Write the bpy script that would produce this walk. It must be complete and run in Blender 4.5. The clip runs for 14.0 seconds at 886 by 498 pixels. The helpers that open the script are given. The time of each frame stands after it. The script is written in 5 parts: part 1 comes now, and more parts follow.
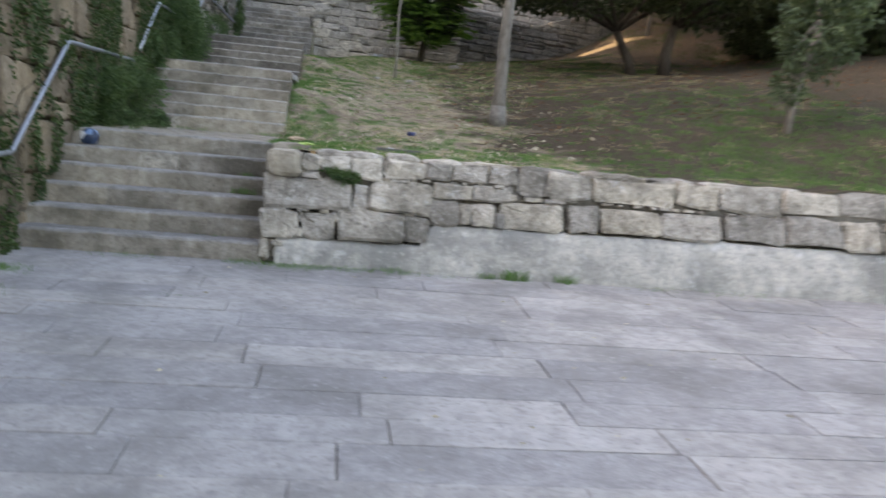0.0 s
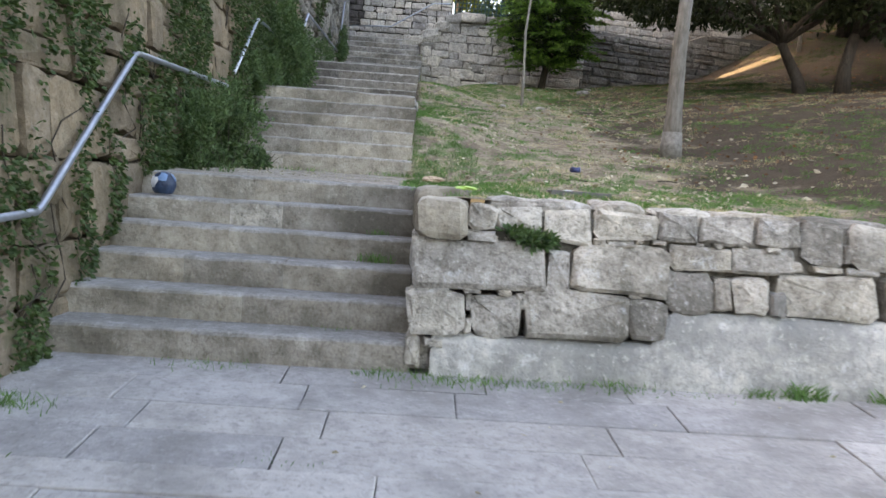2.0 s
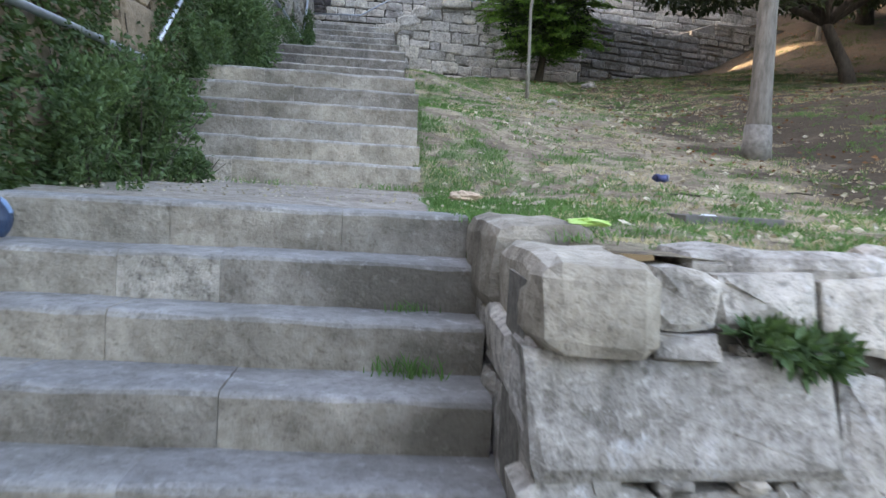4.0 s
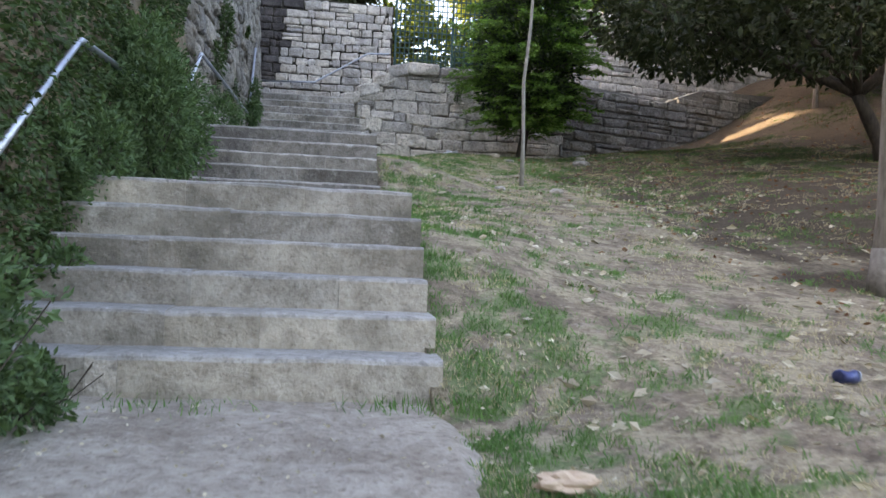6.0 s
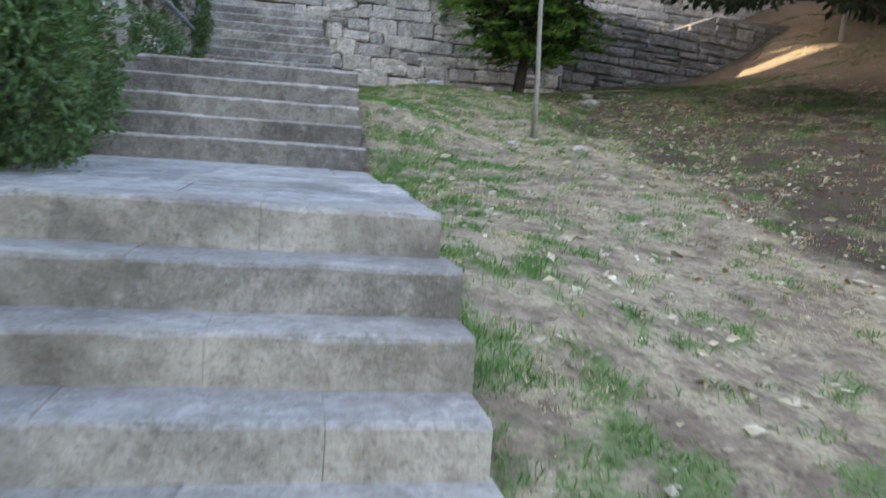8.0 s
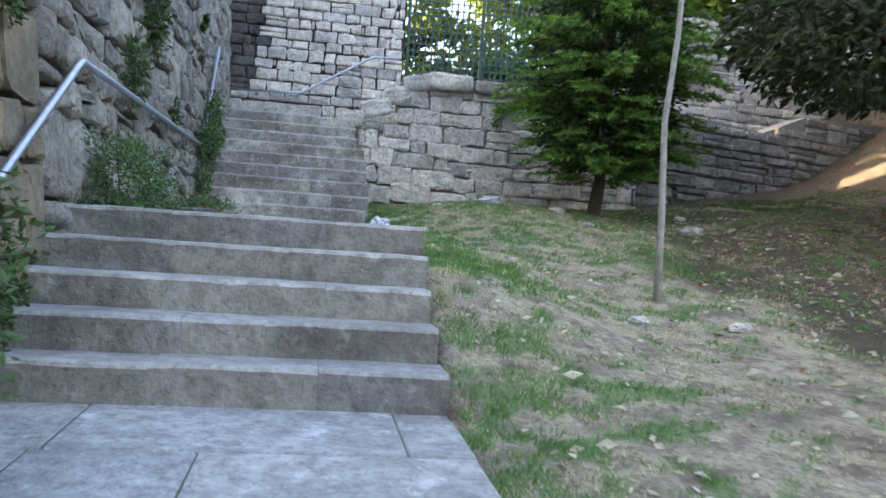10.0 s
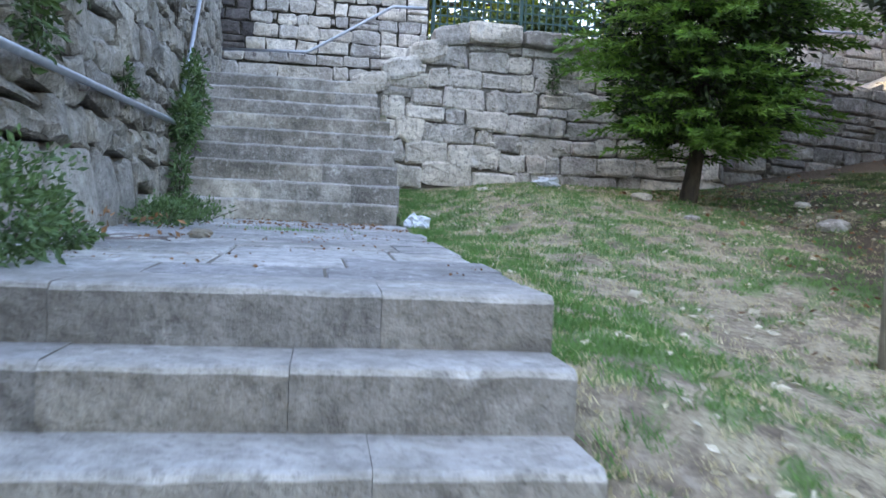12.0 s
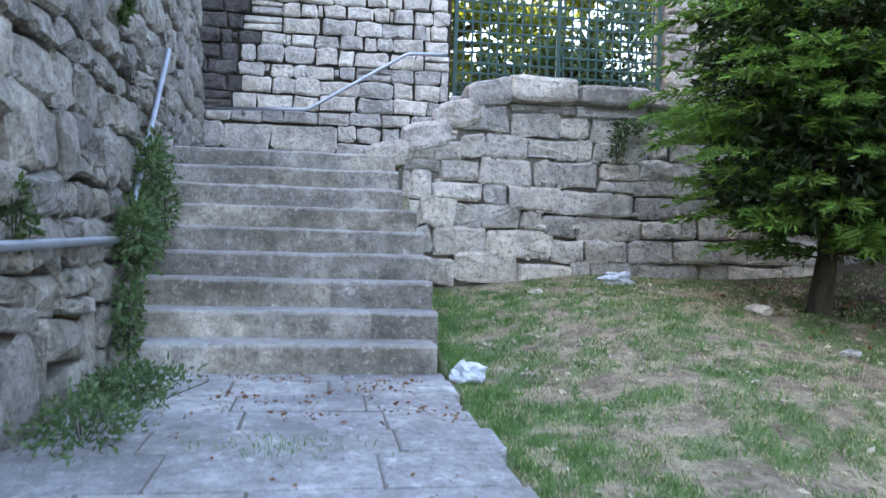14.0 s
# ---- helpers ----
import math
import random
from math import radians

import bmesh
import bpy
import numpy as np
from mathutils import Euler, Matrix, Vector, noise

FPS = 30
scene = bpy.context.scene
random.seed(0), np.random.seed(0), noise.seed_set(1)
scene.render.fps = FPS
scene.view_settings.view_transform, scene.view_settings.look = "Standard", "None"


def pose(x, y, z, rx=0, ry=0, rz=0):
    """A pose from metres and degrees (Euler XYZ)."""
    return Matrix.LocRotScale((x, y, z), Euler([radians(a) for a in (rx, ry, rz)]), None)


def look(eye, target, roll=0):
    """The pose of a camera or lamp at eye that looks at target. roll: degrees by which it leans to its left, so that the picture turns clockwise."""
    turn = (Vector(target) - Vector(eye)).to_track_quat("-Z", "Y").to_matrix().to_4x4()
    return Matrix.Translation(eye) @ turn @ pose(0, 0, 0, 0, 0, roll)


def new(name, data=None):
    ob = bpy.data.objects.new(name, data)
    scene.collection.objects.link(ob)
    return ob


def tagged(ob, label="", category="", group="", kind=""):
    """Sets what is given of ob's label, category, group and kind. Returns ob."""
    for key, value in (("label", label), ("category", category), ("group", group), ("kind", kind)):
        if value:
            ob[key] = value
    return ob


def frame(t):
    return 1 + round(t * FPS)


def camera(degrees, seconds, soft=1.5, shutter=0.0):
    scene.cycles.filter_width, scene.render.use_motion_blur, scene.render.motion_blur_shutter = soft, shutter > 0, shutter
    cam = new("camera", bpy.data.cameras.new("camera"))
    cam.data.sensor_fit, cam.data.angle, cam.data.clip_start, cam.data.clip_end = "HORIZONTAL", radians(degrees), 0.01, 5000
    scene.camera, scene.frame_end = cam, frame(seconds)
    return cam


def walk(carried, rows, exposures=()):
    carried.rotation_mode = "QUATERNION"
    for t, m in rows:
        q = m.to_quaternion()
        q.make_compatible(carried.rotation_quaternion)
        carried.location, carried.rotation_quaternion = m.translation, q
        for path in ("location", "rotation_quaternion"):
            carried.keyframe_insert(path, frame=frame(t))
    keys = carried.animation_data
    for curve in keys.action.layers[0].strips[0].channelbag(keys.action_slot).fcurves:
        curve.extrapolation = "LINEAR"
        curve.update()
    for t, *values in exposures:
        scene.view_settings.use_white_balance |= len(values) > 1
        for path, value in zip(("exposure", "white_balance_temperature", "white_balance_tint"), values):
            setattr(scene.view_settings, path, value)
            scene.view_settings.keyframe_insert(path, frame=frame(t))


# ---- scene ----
cam = camera(57.8, 14.0, shutter=0.4)
PATH = [
    (0, (0.603, -7.569, 1.142), (0.898, -5.604, 0.91), 5.1),
    (0.5, (0.474, -6.922, 1.133), (0.558, -4.932, 0.961), 1.3),
    (1, (0.336, -6.237, 1.152), (0.514, -4.245, 1.142), 1.0),
    (1.5, (0.193, -5.504, 1.148), (0.304, -3.509, 1.077), 3.2),
    (2, (0.034, -4.765, 1.154), (0.101, -2.773, 0.991), 4.0),
    (2.2, (-0.012, -4.48, 1.164), (0.098, -2.488, 1.023), 2.4),
    (4.3, (-0.413, -1.422, 1.241), (-0.234, 0.565, 1.096), 3.8),
    (4.5, (-0.439, -1.14, 1.267), (-0.205, 0.844, 1.164), 2.7),
    (5, (-0.54, -0.384, 1.395), (-0.419, 1.612, 1.375), 1.8),
    (5.5, (-0.576, 0.268, 1.667), (-0.383, 2.259, 1.704), 0.9),
    (6, (-0.627, 0.804, 1.916), (-0.354, 2.785, 1.917), 2.4),
    (6.5, (-0.659, 1.209, 2.138), (-0.458, 3.198, 2.079), 4.0),
    (7, (-0.673, 1.635, 2.282), (-0.351, 3.602, 2.119), 3.9),
    (7.5, (-0.692, 2.218, 2.396), (-0.441, 4.186, 2.141), 2.8),
    (8, (-0.704, 2.971, 2.47), (-0.329, 4.925, 2.266), 3.8),
    (8.5, (-0.735, 3.67, 2.488), (-0.249, 5.61, 2.475), 3.2),
    (9, (-0.752, 4.445, 2.643), (-0.211, 6.37, 2.669), 3.1),
    (9.2, (-0.788, 4.711, 2.767), (-0.322, 6.654, 2.864), 3.2),
    (11.3, (-0.859, 7.347, 3.547), (-0.582, 9.319, 3.36), 4.2),
    (11.5, (-0.873, 7.588, 3.573), (-0.512, 9.548, 3.414), 3.4),
    (12, (-0.888, 8.299, 3.578), (-0.592, 10.275, 3.485), 2.7),
    (12.5, (-0.923, 9.025, 3.63), (-0.581, 10.996, 3.631), 2.7),
    (13, (-0.945, 9.646, 3.83), (-0.583, 11.612, 3.879), 3.9),
    (13.5, (-0.98, 10.18, 4.094), (-0.682, 12.158, 4.077), 3.4),
    (14, (-0.989, 10.566, 4.332), (-0.694, 12.544, 4.31), 1.6),
]
walk(cam, [(t, look(eye, target, roll)) for t, eye, target, roll in PATH], exposures=[(0, 2.9, 8050, 18), (1, 3.0, 7700, 17), (2, 3.25, 8050, 18), (4.5, 3.37, 7200, 18), (5.6, 3.24, 7300, 19), (6.5, 3.4, 7450, 20), (9, 3.5, 6900, 15), (11.5, 3.8, 6680, 16), (12.5, 3.84, 6600, 16), (14, 3.9, 6600, 17)])

# ---- world, sun, exposure ----
SUN_DIR = Vector((-0.95, 0.02, 0.35)).normalized()
world = bpy.data.worlds.new("world")
scene.world = world
world.use_nodes = True
wn = world.node_tree.nodes
sky = wn.new("ShaderNodeTexSky")
sky.sky_type = "NISHITA"
sky.sun_disc = False
sky.sun_elevation = math.asin(SUN_DIR.z)
sky.sun_rotation = math.atan2(SUN_DIR.x, SUN_DIR.y)
sky.air_density, sky.dust_density, sky.ozone_density = 1.0, 4.0, 0.6
world.node_tree.links.new(sky.outputs[0], wn["Background"].inputs[0])
wn["Background"].inputs[1].default_value = 0.14
sun = new("sun", bpy.data.lights.new("sun", "SUN"))
sun.data.energy, sun.data.angle, sun.data.color = 5.0, radians(0.6), (1.0, 0.86, 0.62)
sun.matrix_world = look(SUN_DIR * 60, (0, 0, 0))


# ---- materials ----
def nodes_of(name):
    m = bpy.data.materials.new(name)
    m.use_nodes = True
    nt = m.node_tree
    return m, nt, nt.nodes["Principled BSDF"]


def add(nt, kind, **values):
    n = nt.nodes.new(kind)
    for k, v in values.items():
        n.inputs[k].default_value = v
    return n


def ramp(nt, source, stops):
    r = nt.nodes.new("ShaderNodeValToRGB")
    e = r.color_ramp.elements
    while len(e) < len(stops):
        e.new(0.5)
    for el, (p, c) in zip(e, stops):
        el.position, el.color = p, (*c, 1)
    nt.links.new(source, r.inputs[0])
    return r.outputs[0]


def mix(nt, fac, a, b, how="MIX"):
    n = nt.nodes.new("ShaderNodeMix")
    n.data_type, n.blend_type = "RGBA", how
    for socket, v in ((n.inputs[0], fac), (n.inputs[6], a), (n.inputs[7], b)):
        if isinstance(v, (int, float)):
            socket.default_value = v
        elif isinstance(v, tuple):
            socket.default_value = (*v, 1)
        else:
            nt.links.new(v, socket)
    return n.outputs[2]


def noise_at(nt, scale, detail=6, rough=0.6, stretch=None):
    g = nt.nodes.new("ShaderNodeNewGeometry")
    out = g.outputs["Position"]
    if stretch:
        mp = nt.nodes.new("ShaderNodeMapping")
        mp.inputs["Scale"].default_value = stretch
        nt.links.new(out, mp.inputs[0])
        out = mp.outputs[0]
    n = add(nt, "ShaderNodeTexNoise", Scale=scale, Detail=detail, Roughness=rough)
    nt.links.new(out, n.inputs["Vector"])
    return n.outputs["Fac"]


def relief(nt, bsdf, heights, strength=0.5):
    prev = None
    for h, dist in heights:
        b = add(nt, "ShaderNodeBump", Strength=strength, Distance=dist)
        nt.links.new(h, b.inputs["Height"])
        if prev:
            nt.links.new(prev, b.inputs["Normal"])
        prev = b.outputs[0]
    nt.links.new(prev, bsdf.inputs["Normal"])


def rock(name, dark, mid, light, stain=(0.07, 0.065, 0.05), stain_at=0.6, moss=None, per_piece=0.45, bump=0.012, rough=0.9, lichen=0.5, grain=45, streak=None, chips=0.7, moss_at=0.5):
    """Weathered stone: grain, blotches, dark stains, pale lichen, and each piece a little different."""
    m, nt, b = nodes_of(name)
    big, med, fine = noise_at(nt, 1.3, 4), noise_at(nt, 9, 6, 0.6, streak), noise_at(nt, grain, 5, 0.7)
    col = ramp(nt, med, [(0.3, dark), (0.5, mid), (0.72, light)])
    info = nt.nodes.new("ShaderNodeObjectInfo")
    isl = nt.nodes.new("ShaderNodeNewGeometry")
    addn = nt.nodes.new("ShaderNodeMath")
    addn.operation = "ADD"
    nt.links.new(info.outputs["Random"], addn.inputs[0])
    nt.links.new(isl.outputs["Random Per Island"], addn.inputs[1])
    fr = nt.nodes.new("ShaderNodeMath")
    fr.operation = "FRACT"
    nt.links.new(addn.outputs[0], fr.inputs[0])
    tone = ramp(nt, fr.outputs[0], [(0.0, (0.50, 0.49, 0.50)), (0.3, (0.86, 0.84, 0.82)), (0.55, (1.0, 0.93, 0.82)), (0.75, (1.05, 1.04, 1.02)), (1.0, (1.35, 1.28, 1.15))])
    col = mix(nt, per_piece, col, mix(nt, 1.0, col, tone, "MULTIPLY"))
    col = mix(nt, ramp(nt, fine, [(0.4, (0, 0, 0)), (0.75, (0.32, 0.32, 0.32))]), col, tuple(min(1, c * 1.3) for c in light))
    col = mix(nt, ramp(nt, fine, [(0.28, (0.6, 0.6, 0.6)), (0.42, (0, 0, 0))]), col, stain)
    col = mix(nt, ramp(nt, big, [(stain_at - 0.1, (0, 0, 0)), (stain_at + 0.12, (0.75, 0.75, 0.75))]), col, stain)
    chip = noise_at(nt, 24, 4, 0.6)
    col = mix(nt, ramp(nt, chip, [(0.32, (chips, chips, chips)), (0.46, (0, 0, 0))]), col, mix(nt, 0.5, stain, dark))
    col = mix(nt, ramp(nt, chip, [(0.58, (0, 0, 0)), (0.70, (chips * 0.8, chips * 0.8, chips * 0.8))]), col, light)
    lich = noise_at(nt, 4.3, 8, 0.75, streak)
    col = mix(nt, ramp(nt, lich, [(0.58, (0, 0, 0)), (0.68, (lichen, lichen, lichen))]), col, tuple(min(0.7, c * 1.45) for c in light))
    if moss:
        mo = noise_at(nt, 2.1, 7, 0.7)
        col = mix(nt, ramp(nt, mo, [(moss_at, (0, 0, 0)), (moss_at + 0.12, (0.8, 0.8, 0.8))]), col, moss)
    nt.links.new(col, b.inputs["Base Color"])
    b.inputs["Roughness"].default_value = rough
    b.inputs["Specular IOR Level"].default_value = 0.25
    relief(nt, b, [(med, bump * 2.2), (chip, bump * 1.1), (fine, bump * 0.5)], 0.85)
    return m


def plain(name, a, c, scale=20, rough=0.6, metal=0.0, bump=0.002, stretch=None, spec=0.3, translucent=0.0):
    m, nt, b = nodes_of(name)
    n = noise_at(nt, scale, 5, 0.65, stretch)
    col = ramp(nt, n, [(0.3, a), (0.7, c)])
    info = nt.nodes.new("ShaderNodeObjectInfo")
    isl = nt.nodes.new("ShaderNodeNewGeometry")
    tone = ramp(nt, isl.outputs["Random Per Island"], [(0.0, (0.6, 0.6, 0.6)), (1.0, (1.4, 1.4, 1.4))])
    col = mix(nt, 0.7 if translucent else 0.0, col, mix(nt, 1.0, col, tone, "MULTIPLY"))
    nt.links.new(col, b.inputs["Base Color"])
    b.inputs["Roughness"].default_value, b.inputs["Metallic"].default_value = rough, metal
    b.inputs["Specular IOR Level"].default_value = spec
    if translucent:
        t = nt.nodes.new("ShaderNodeBsdfTranslucent")
        nt.links.new(mix(nt, 1.0, col, (1.3, 1.35, 0.6), "MULTIPLY"), t.inputs[0])
        ms = nt.nodes.new("ShaderNodeMixShader")
        ms.inputs[0].default_value = translucent
        nt.links.new(b.outputs[0], ms.inputs[1])
        nt.links.new(t.outputs[0], ms.inputs[2])
        nt.links.new(ms.outputs[0], nt.nodes["Material Output"].inputs[0])
    else:
        relief(nt, b, [(n, bump)], 0.6)
    return m


GREY = rock("grey_granite", (0.27, 0.25, 0.222), (0.50, 0.472, 0.43), (0.66, 0.63, 0.575), stain_at=0.62, per_piece=0.75, bump=0.015)
PALE = rock("pale_granite", (0.22, 0.20, 0.17), (0.43, 0.40, 0.35), (0.60, 0.56, 0.50), stain_at=0.56, per_piece=0.8, bump=0.016)
RUBBLE = rock("rubble_granite", (0.150, 0.141, 0.123), (0.273, 0.257, 0.229), (0.405, 0.387, 0.352), stain=(0.10, 0.085, 0.06), stain_at=0.58, moss=(0.06, 0.07, 0.035), per_piece=0.8, bump=0.03, lichen=0.6, moss_at=0.58)
BROWN = rock("brown_stone", (0.139, 0.109, 0.074), (0.226, 0.178, 0.126), (0.296, 0.244, 0.183), stain=(0.07, 0.06, 0.038), stain_at=0.55, moss=(0.06, 0.07, 0.028), lichen=0.12, bump=0.014, per_piece=0.6, chips=0.35, moss_at=0.56)
STEP = rock("step_stone", (0.225, 0.20, 0.162), (0.36, 0.325, 0.272), (0.46, 0.425, 0.365), stain=(0.10, 0.088, 0.066), stain_at=0.53, moss=None, per_piece=0.6, bump=0.010, lichen=0.35, chips=0.28)
STEP_GREY = rock("upper_step_stone", (0.17, 0.16, 0.142), (0.33, 0.31, 0.275), (0.50, 0.475, 0.43), stain=(0.075, 0.068, 0.055), stain_at=0.52, moss=None, per_piece=0.85, bump=0.015, lichen=0.55, chips=0.55)
STEP_DARK = rock("dark_step_stone", (0.123, 0.114, 0.101), (0.207, 0.192, 0.172), (0.290, 0.275, 0.251), stain=(0.075, 0.066, 0.055), stain_at=0.52, per_piece=0.75, bump=0.014, lichen=0.4, chips=0.4)
WORN = rock("worn_edge", (0.20, 0.188, 0.165), (0.33, 0.312, 0.285), (0.45, 0.43, 0.40), stain=(0.15, 0.14, 0.12), stain_at=0.52, per_piece=0.5, bump=0.012, lichen=0.5)
TREAD = rock("trodden_tread", (0.22, 0.21, 0.195), (0.31, 0.30, 0.285), (0.40, 0.39, 0.38), stain=(0.17, 0.16, 0.145), stain_at=0.56, per_piece=0.4, bump=0.012, lichen=0.55)
PAVE = rock("paving_stone", (0.28, 0.268, 0.262), (0.36, 0.347, 0.34), (0.43, 0.418, 0.41), stain=(0.19, 0.18, 0.17), stain_at=0.55, per_piece=0.5, bump=0.008, lichen=0.25, grain=60)
SLAB = rock("landing_slab", (0.21, 0.208, 0.205), (0.34, 0.338, 0.335), (0.48, 0.48, 0.48), stain=(0.14, 0.138, 0.13), stain_at=0.55, per_piece=0.6, bump=0.015, lichen=0.7)
RENDER_COAT = rock("old_cement", (0.33, 0.32, 0.30), (0.47, 0.455, 0.42), (0.62, 0.59, 0.52), stain=(0.18, 0.18, 0.17), stain_at=0.5, per_piece=0.0, bump=0.01, lichen=0.6)
FAR_STONE = rock("far_granite", (0.30, 0.275, 0.245), (0.50, 0.47, 0.43), (0.68, 0.65, 0.60), stain=(0.14, 0.125, 0.11), stain_at=0.62, per_piece=0.85, bump=0.016)
WALL_FILL = plain("earthy_wall_fill", (0.045, 0.04, 0.03), (0.15, 0.135, 0.11), 18, 0.95, bump=0.014)
CREVICE = plain("crevice", (0.02, 0.018, 0.013), (0.06, 0.055, 0.04), 20, 0.95, bump=0.01)
FILL = plain("tan_joint_fill", (0.12, 0.11, 0.092), (0.27, 0.25, 0.215), 28, 0.95, bump=0.014)
JOINT = plain("joint_earth", (0.09, 0.08, 0.065), (0.18, 0.165, 0.14), 30, 0.95, bump=0.01)
MORTAR = plain("mortar", (0.12, 0.11, 0.095), (0.30, 0.28, 0.245), 25, 0.95, bump=0.012)
STEEL = plain("galvanised_steel", (0.34, 0.37, 0.42), (0.48, 0.51, 0.56), 14, 0.42, 0.85)
RUSTY = plain("old_pipe", (0.16, 0.13, 0.12), (0.30, 0.27, 0.25), 18, 0.6, 0.6)
GREEN_METAL = plain("green_paint", (0.016, 0.045, 0.04), (0.03, 0.075, 0.065), 12, 0.45)
BARK = plain("bark", (0.11, 0.10, 0.085), (0.26, 0.24, 0.21), 22, 0.9, bump=0.02, stretch=(1, 1, 0.25))
PALE_BARK = plain("pale_bark", (0.20, 0.19, 0.165), (0.40, 0.375, 0.33), 26, 0.9, bump=0.012, stretch=(1, 1, 0.4))
DARK_BARK = plain("dark_bark", (0.03, 0.024, 0.018), (0.08, 0.065, 0.05), 22, 0.9, bump=0.02, stretch=(1, 1, 0.3))
WHITEWASH = plain("worn_whitewash", (0.13, 0.122, 0.108), (0.28, 0.265, 0.24), 16, 0.9, bump=0.01)
LEAF_CONIFER = plain("conifer_leaf", (0.045, 0.10, 0.02), (0.11, 0.20, 0.04), 6, 0.6, translucent=0.25)
LEAF_TIP = plain("conifer_tip", (0.075, 0.17, 0.032), (0.165, 0.30, 0.058), 6, 0.6, translucent=0.3)
LEAF_IVY = plain("ivy_leaf", (0.032, 0.061, 0.022), (0.072, 0.115, 0.040), 5, 0.55, translucent=0.25)
LEAF_BUSH = plain("bush_leaf", (0.047, 0.093, 0.038), (0.102, 0.162, 0.064), 5, 0.55, translucent=0.25)
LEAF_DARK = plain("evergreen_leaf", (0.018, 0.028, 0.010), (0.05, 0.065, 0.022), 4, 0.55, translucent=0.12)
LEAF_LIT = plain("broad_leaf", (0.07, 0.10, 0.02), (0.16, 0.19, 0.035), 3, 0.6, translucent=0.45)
LEAF_GREYISH = plain("olive_leaf", (0.06, 0.09, 0.05), (0.12, 0.16, 0.09), 4, 0.6, translucent=0.2)
BLADE = plain("grass_blade", (0.065, 0.15, 0.045), (0.15, 0.265, 0.085), 3, 0.7, translucent=0.25)
# darker copy of the blade green, with the slope's shade in its colour
SHADE_BLADE = plain("shade_toned_grass", (0.035, 0.065, 0.02), (0.085, 0.12, 0.04), 3, 0.7, translucent=0.2)
STRAW = plain("dry_grass", (0.38, 0.32, 0.20), (0.60, 0.52, 0.36), 3, 0.8, translucent=0.2)
DEAD_LEAF = plain("dead_leaf", (0.28, 0.23, 0.15), (0.62, 0.57, 0.46), 1.7, 0.8, translucent=0.1)
RED_LEAF = plain("fallen_brown_leaf", (0.13, 0.06, 0.03), (0.26, 0.14, 0.07), 1.7, 0.8, translucent=0.1)


def soil_material():
    m, nt, b = nodes_of("lawn_soil")
    fine, med, big = noise_at(nt, 38, 6, 0.7), noise_at(nt, 7, 6, 0.65), noise_at(nt, 0.75, 5, 0.6)
    soil = ramp(nt, med, [(0.3, (0.115, 0.088, 0.063)), (0.55, (0.225, 0.182, 0.136)), (0.75, (0.39, 0.335, 0.268))])
    grass = ramp(nt, fine, [(0.3, (0.07, 0.12, 0.045)), (0.7, (0.18, 0.25, 0.10))])
    dry = ramp(nt, fine, [(0.3, (0.24, 0.20, 0.13)), (0.7, (0.50, 0.44, 0.31))])
    shaded_litter = ramp(nt, fine, [(0.3, (0.022, 0.017, 0.012)), (0.7, (0.085, 0.064, 0.046))])
    g = nt.nodes.new("ShaderNodeNewGeometry")
    sep = nt.nodes.new("ShaderNodeSeparateXYZ")
    nt.links.new(g.outputs["Position"], sep.inputs[0])
    col = mix(nt, ramp(nt, noise_at(nt, 3.4, 8, 0.78), [(0.43, (0, 0, 0)), (0.56, (0.85, 0.85, 0.85))]), soil, dry)
    cover = nt.nodes.new("ShaderNodeAttribute")
    cover.attribute_name = "cover"
    sumn = nt.nodes.new("ShaderNodeMath")
    sumn.operation, sumn.inputs[1].default_value = "MULTIPLY_ADD", 1.7
    centred = nt.nodes.new("ShaderNodeMath")
    centred.operation, centred.inputs[1].default_value = "SUBTRACT", 0.30
    nt.links.new(noise_at(nt, 6.5, 8, 0.75), centred.inputs[0])
    nt.links.new(centred.outputs[0], sumn.inputs[0])
    nt.links.new(cover.outputs["Fac"], sumn.inputs[2])
    col = mix(nt, ramp(nt, sumn.outputs[0], [(0.46, (0, 0, 0)), (0.70, (0.75, 0.75, 0.75))]), col, grass)
    # brown litter towards high x, darkened to carry the evergreens' shade as well
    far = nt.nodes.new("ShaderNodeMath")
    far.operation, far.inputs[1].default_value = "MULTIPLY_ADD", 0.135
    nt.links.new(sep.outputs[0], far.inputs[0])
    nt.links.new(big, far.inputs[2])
    col = mix(nt, ramp(nt, far.outputs[0], [(0.84, (0, 0, 0)), (1.18, (0.9, 0.9, 0.9))]), col, shaded_litter)
    clod = noise_at(nt, 15, 6, 0.7)
    col = mix(nt, ramp(nt, clod, [(0.34, (0.65, 0.65, 0.65)), (0.46, (0, 0, 0))]), col, (0.085, 0.068, 0.05))
    col = mix(nt, ramp(nt, fine, [(0.25, (0.5, 0.5, 0.5)), (0.4, (0, 0, 0))]), col, (0.05, 0.04, 0.03))
    nt.links.new(col, b.inputs["Base Color"])
    b.inputs["Roughness"].default_value = 0.95
    b.inputs["Specular IOR Level"].default_value = 0.1
    relief(nt, b, [(med, 0.035), (fine, 0.018)], 0.9)
    return m


SOIL = soil_material()
EARTH = rock("trodden_earth", (0.22, 0.185, 0.15), (0.335, 0.29, 0.24), (0.43, 0.385, 0.33), stain=(0.15, 0.115, 0.085), stain_at=0.6, per_piece=0.0, bump=0.015, lichen=0.3)
RNG = random.Random(7)


